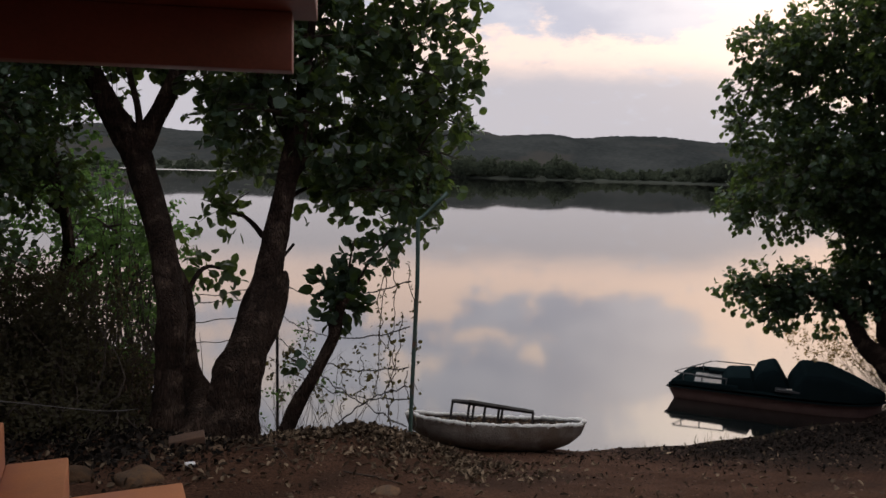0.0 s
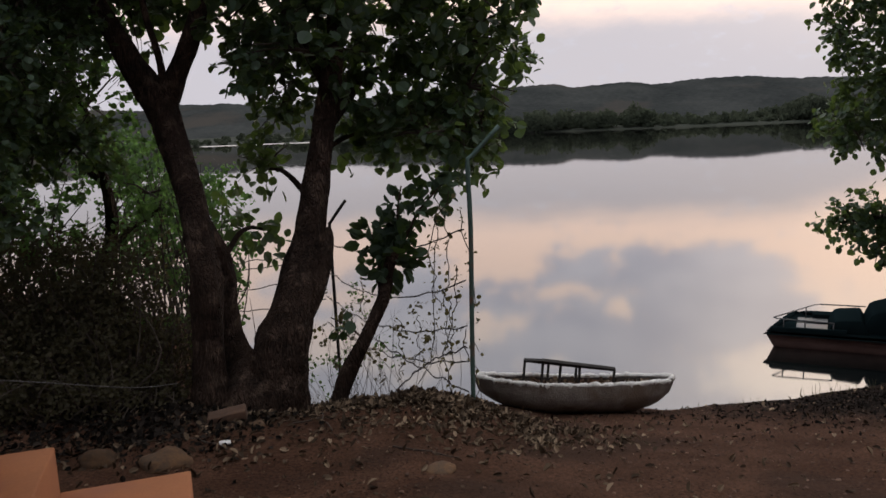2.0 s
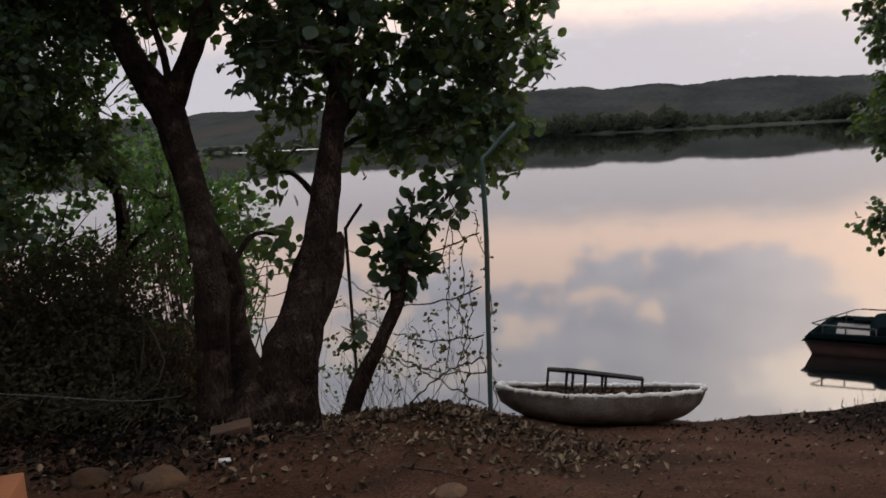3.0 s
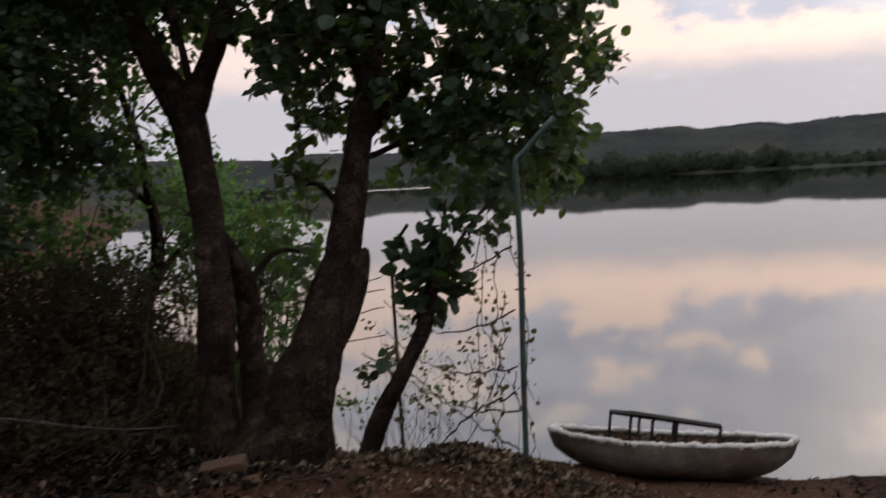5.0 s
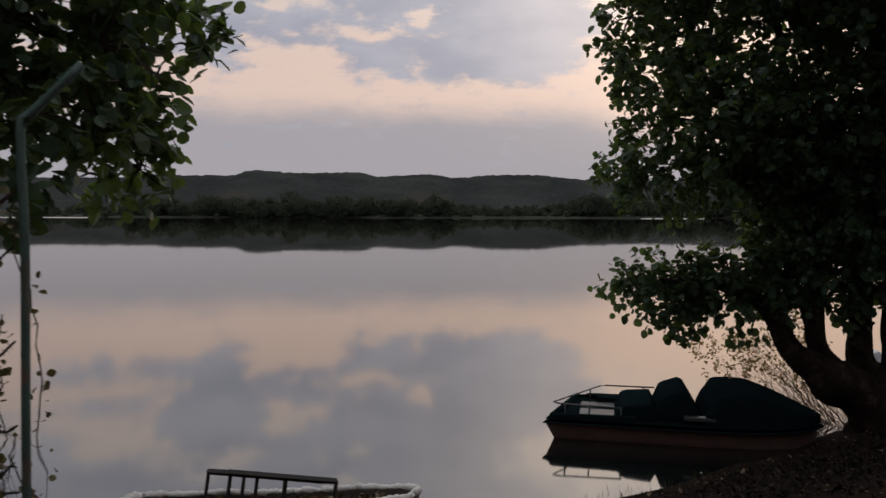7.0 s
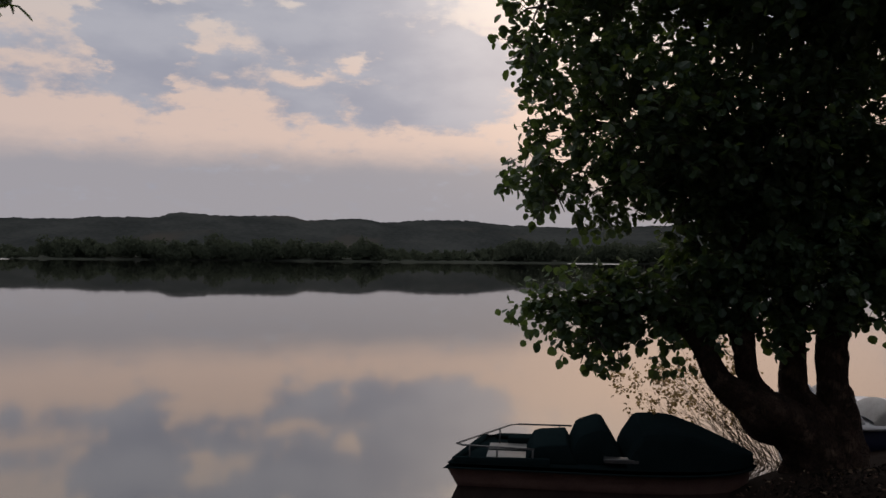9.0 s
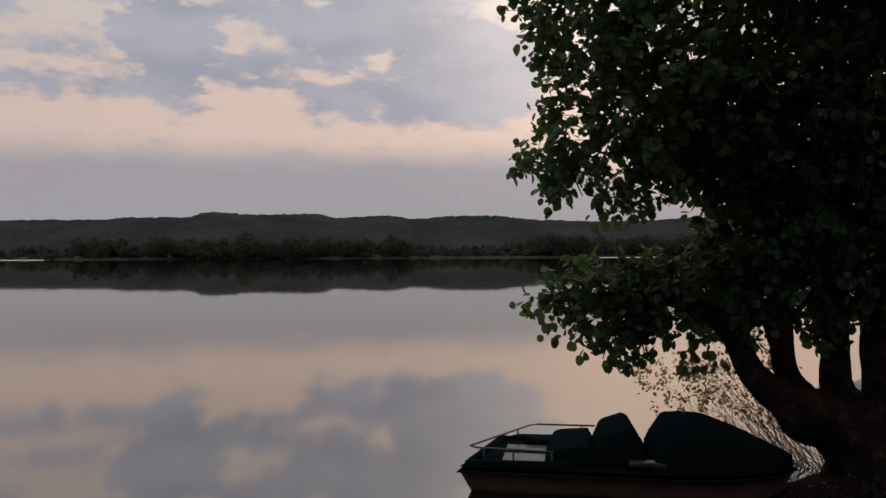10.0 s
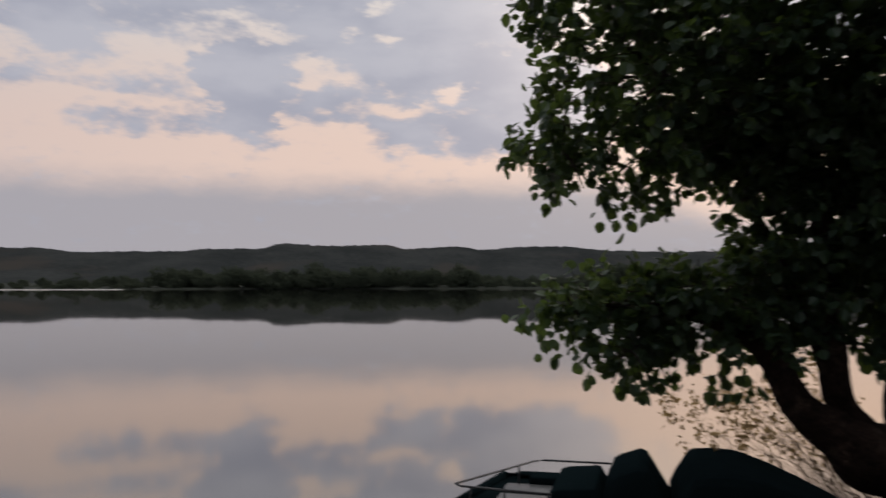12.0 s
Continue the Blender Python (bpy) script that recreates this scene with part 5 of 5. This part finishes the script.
pts = on_ground(6500, drng, lambda x, y: min(1, 0.9 * math.exp(-((x - 6.0) / 2.2) ** 2 - ((y - (12.3 + 0.35 * (x - 5))) / 1.0) ** 2) + 0.25 * math.exp(-((x - 5.5) / 2.5) ** 2 - ((y - 10.6) / 1.4) ** 2) + 0.05 * math.exp(-((y - 11.8) / 0.8) ** 2)))
tagged(new("shore_debris", leaf_mesh("shore_debris", pts + np.array((0, 0, 0.012)), drng.normal(0, 1, (len(pts), 3)) * np.array((1, 1, 0.5)), 0.055 * drng.uniform(0.3, 1.5, len(pts)), M_LEAF_DEBRIS, drng, -0.2, wide=0.5)), "dark rotting leaves and debris strewn along the muddy shore", "leaf litter", kind="stuff")


# Dark leaf layer added where the bushes' shade blackens the ground.
drng = np.random.default_rng(93)
pts = on_ground(4200, drng, lambda x, y: min(1, math.exp(-((x + 4.0) / 1.1) ** 2 - ((y - 7.5) / 0.8) ** 2) + 0.5 * math.exp(-((x + 3.4) / 1.0) ** 2 - ((y - 8.4) / 0.7) ** 2)))
tagged(new("leaf_mould", leaf_mesh("leaf_mould", pts + np.array((0, 0, 0.012)), drng.normal(0, 1, (len(pts), 3)) * np.array((1, 1, 0.5)), 0.06 * drng.uniform(0.4, 1.5, len(pts)), M_LEAF_DEBRIS, drng, -0.15, wide=0.7)), "dark rotting leaves laid under the bushes to deepen their shade", "leaf litter", kind="stuff")


def lump_mesh(name, mat, r, seed, sub=2, flat=0.6):
    bm = bmesh.new()
    bmesh.ops.create_icosphere(bm, subdivisions=sub, radius=r)
    for v in bm.verts:
        k = 1 + 0.35 * noise.noise(v.co / r * 1.1 + Vector((seed, 0, 0))) + 0.12 * noise.noise(v.co / r * 3 + Vector((0, seed, 0)))
        v.co = Vector((v.co.x * k, v.co.y * k * 0.85, v.co.z * k * flat))
    return to_mesh(name, bm, mat)


M_PEBBLE = material("pebble", (0.145, 0.092, 0.068), 0.95, spec=0.1, vary=(0.05, 0.032, 0.026), scale=12, per="island", bump=0.3)
prng = np.random.default_rng(95)
bm = bmesh.new()
bmesh.ops.create_icosphere(bm, subdivisions=1, radius=1)
ball = np.array([v.co[:] for v in bm.verts])
tris = np.array([[v.index for v in f.verts] for f in bm.faces])
bm.free()
pts = on_ground(11000, prng, lambda x, y: 0.5 if x > -1.5 else 0.2)
pr = 0.004 + 0.018 * prng.random(len(pts)) ** 4.5
pv = pts[:, None] + ball[None] * (pr[:, None] * prng.uniform(0.7, 1.3, (len(pts), 3)) * np.array((1, 1, 0.65)))[:, None] + np.array((0, 0, 0.003))
pm = bpy.data.meshes.new("pebbles")
pm.from_pydata(pv.reshape(-1, 3).tolist(), [], (tris[None] + (np.arange(len(pts)) * len(ball))[:, None, None]).reshape(-1, 3).tolist())
pm.materials.append(M_PEBBLE)
tagged(new("pebbles", pm), "small pebbles and clods on the red soil", "pebbles", kind="stuff")

for k, (x, y, r, fl) in enumerate(((-3.35, 6.43, 0.15, 0.6), (-2.77, 6.5, 0.20, 0.55), (-0.48, 6.65, 0.13, 0.25), (-1.9, 10.3, 0.13, 0.6), (-1.55, 10.4, 0.10, 0.6), (-2.5, 7.7, 0.07, 0.6))):
    s = new("stone", lump_mesh("stone", M_STONE, r, k * 3.1, 3, fl))
    s.matrix_world = pose(x, y, ground_z(x, y) + r * fl * 0.35, 0, 0, 40 * k)
    tagged(s, "rough brown field stone half sunk in the bank", "stone", "stones on the bank")

bm = bmesh.new()
box(bm, -0.19, 0.19, -0.09, 0.09, -0.05, 0.07, bevel=0.012)
M_BRICK = material("worn_brick", (0.11, 0.058, 0.035), 0.9, vary=(0.07, 0.042, 0.03), scale=9, bump=0.6)
br = part("brick_block", bm, M_BRICK, None)
br.matrix_world = pose(-2.9, 7.9, ground_z(-2.9, 7.9) + 0.05, 6, -8, 22)
tagged(br, "loose orange-brown brick block lying by the tree roots", "brick")
bm = bmesh.new()
box(bm, -0.05, 0.05, -0.03, 0.03, 0, 0.02, bevel=0.008)
M_SCRAP = material("white_scrap", (0.7, 0.7, 0.72), 0.6, vary=(0.55, 0.55, 0.56), scale=20, bump=0.2)
sc = part("paper_scrap", bm, M_SCRAP, None)
sc.matrix_world = pose(-2.52, 7.05, ground_z(-2.52, 7.05) + 0.015, 5, 4, 30)
tagged(sc, "small crumpled white scrap on the soil", "litter")

bm = bmesh.new()
p, r = curve_pts(((-6.2, 7.1, 2.24, 0.006), (-4.6, 7.25, 2.15, 0.006), (-3.75, 7.6, 1.98, 0.006), (-3.7, 8.4, 1.75, 0.005)), 14)
tube(bm, p, r, 6)
M_PIPE = material("pale_pipe", (0.13, 0.12, 0.12), 0.7, spec=0.2, vary=(0.07, 0.065, 0.06), scale=5, bump=0.1)
tagged(part("pipe", bm, M_PIPE, None), "thin pale pipe resting in the bushes", "pipe")

rng = np.random.default_rng(99)
for k in range(16):
    x, y = rng.uniform(-4.2, -0.6), rng.uniform(6.8, 9.8)
    a, ln = rng.uniform(0, math.pi), rng.uniform(0.25, 0.9)
    d = Vector((math.cos(a), math.sin(a), 0)) * ln / 2
    bm = bmesh.new()
    q = []
    for i in range(6):
        w = Vector((x, y, 0)) + d * (i / 2.5 - 1) + Vector((rng.normal(0, 0.02), rng.normal(0, 0.02), 0))
        q.append(Vector((w.x, w.y, ground_z(w.x, w.y) + 0.012)))
    tube(bm, q, [0.009, 0.008, 0.008, 0.007, 0.006, 0.004], 5)
    tagged(part("fallen_twig", bm, M_TWIG, None), "dry fallen twig on the leaf-strewn bank", "twig", "fallen twigs")


def grass_tuft(bm, x, y, h, n, seed):
    rng = np.random.default_rng(seed)
    z = max(ground_z(x, y), -0.05)
    for _ in range(n):
        a = rng.uniform(0, 6.28)
        lean = rng.uniform(0.1, 0.6) * h
        hh = h * rng.uniform(0.5, 1.1)
        o = Vector((x + rng.normal(0, 0.07), y + rng.normal(0, 0.07), z - 0.02))
        w = Vector((-math.sin(a), math.cos(a), 0)) * 0.004
        d = Vector((math.cos(a), math.sin(a), 0)) * lean
        r0 = [bm.verts.new(o - w), bm.verts.new(o + w)]
        r1 = [bm.verts.new(o + d * 0.4 + Vector((0, 0, hh * 0.6)) - w * 0.8), bm.verts.new(o + d * 0.4 + Vector((0, 0, hh * 0.6)) + w * 0.8)]
        tip = bm.verts.new(o + d + Vector((0, 0, hh)))
        bm.faces.new((r0[0], r0[1], r1[1], r1[0]))
        bm.faces.new((r1[0], r1[1], tip))


bm = bmesh.new()
for k, (x, y, h) in enumerate(((3.0, 12.7, 0.16), (3.2, 12.75, 0.12), (2.9, 12.6, 0.1), (4.1, 13.1, 0.2), (4.4, 13.2, 0.22), (4.7, 13.3, 0.2), (4.2, 12.9, 0.14), (5.1, 13.4, 0.2), (2.3, 12.4, 0.08), (5.6, 13.6, 0.15), (5.3, 13.2, 0.15), (6.2, 13.9, 0.18),
                               (-0.9, 9.3, 0.2), (-0.5, 9.2, 0.15), (-1.9, 10.3, 0.25), (-2.9, 10.4, 0.3), (-0.2, 9.4, 0.12))):
    grass_tuft(bm, x, y, h, 12, 100 + k)
tagged(part("shore_grass", bm, M_LEAF_DRY, None), "sparse dry grass along the water's edge", "grass", kind="stuff")
vine(83, ((-4.15, 9.25, 3.6, 1.7), (-4.2, 9.3, 3.4, 1.4), (-4.1, 9.25, 3.3, 1.5), (-4.3, 9.3, 3.0, 1.2), (-4.45, 9.4, 3.2, 1.4)), "dry aerial roots hanging beside the forked trunk")
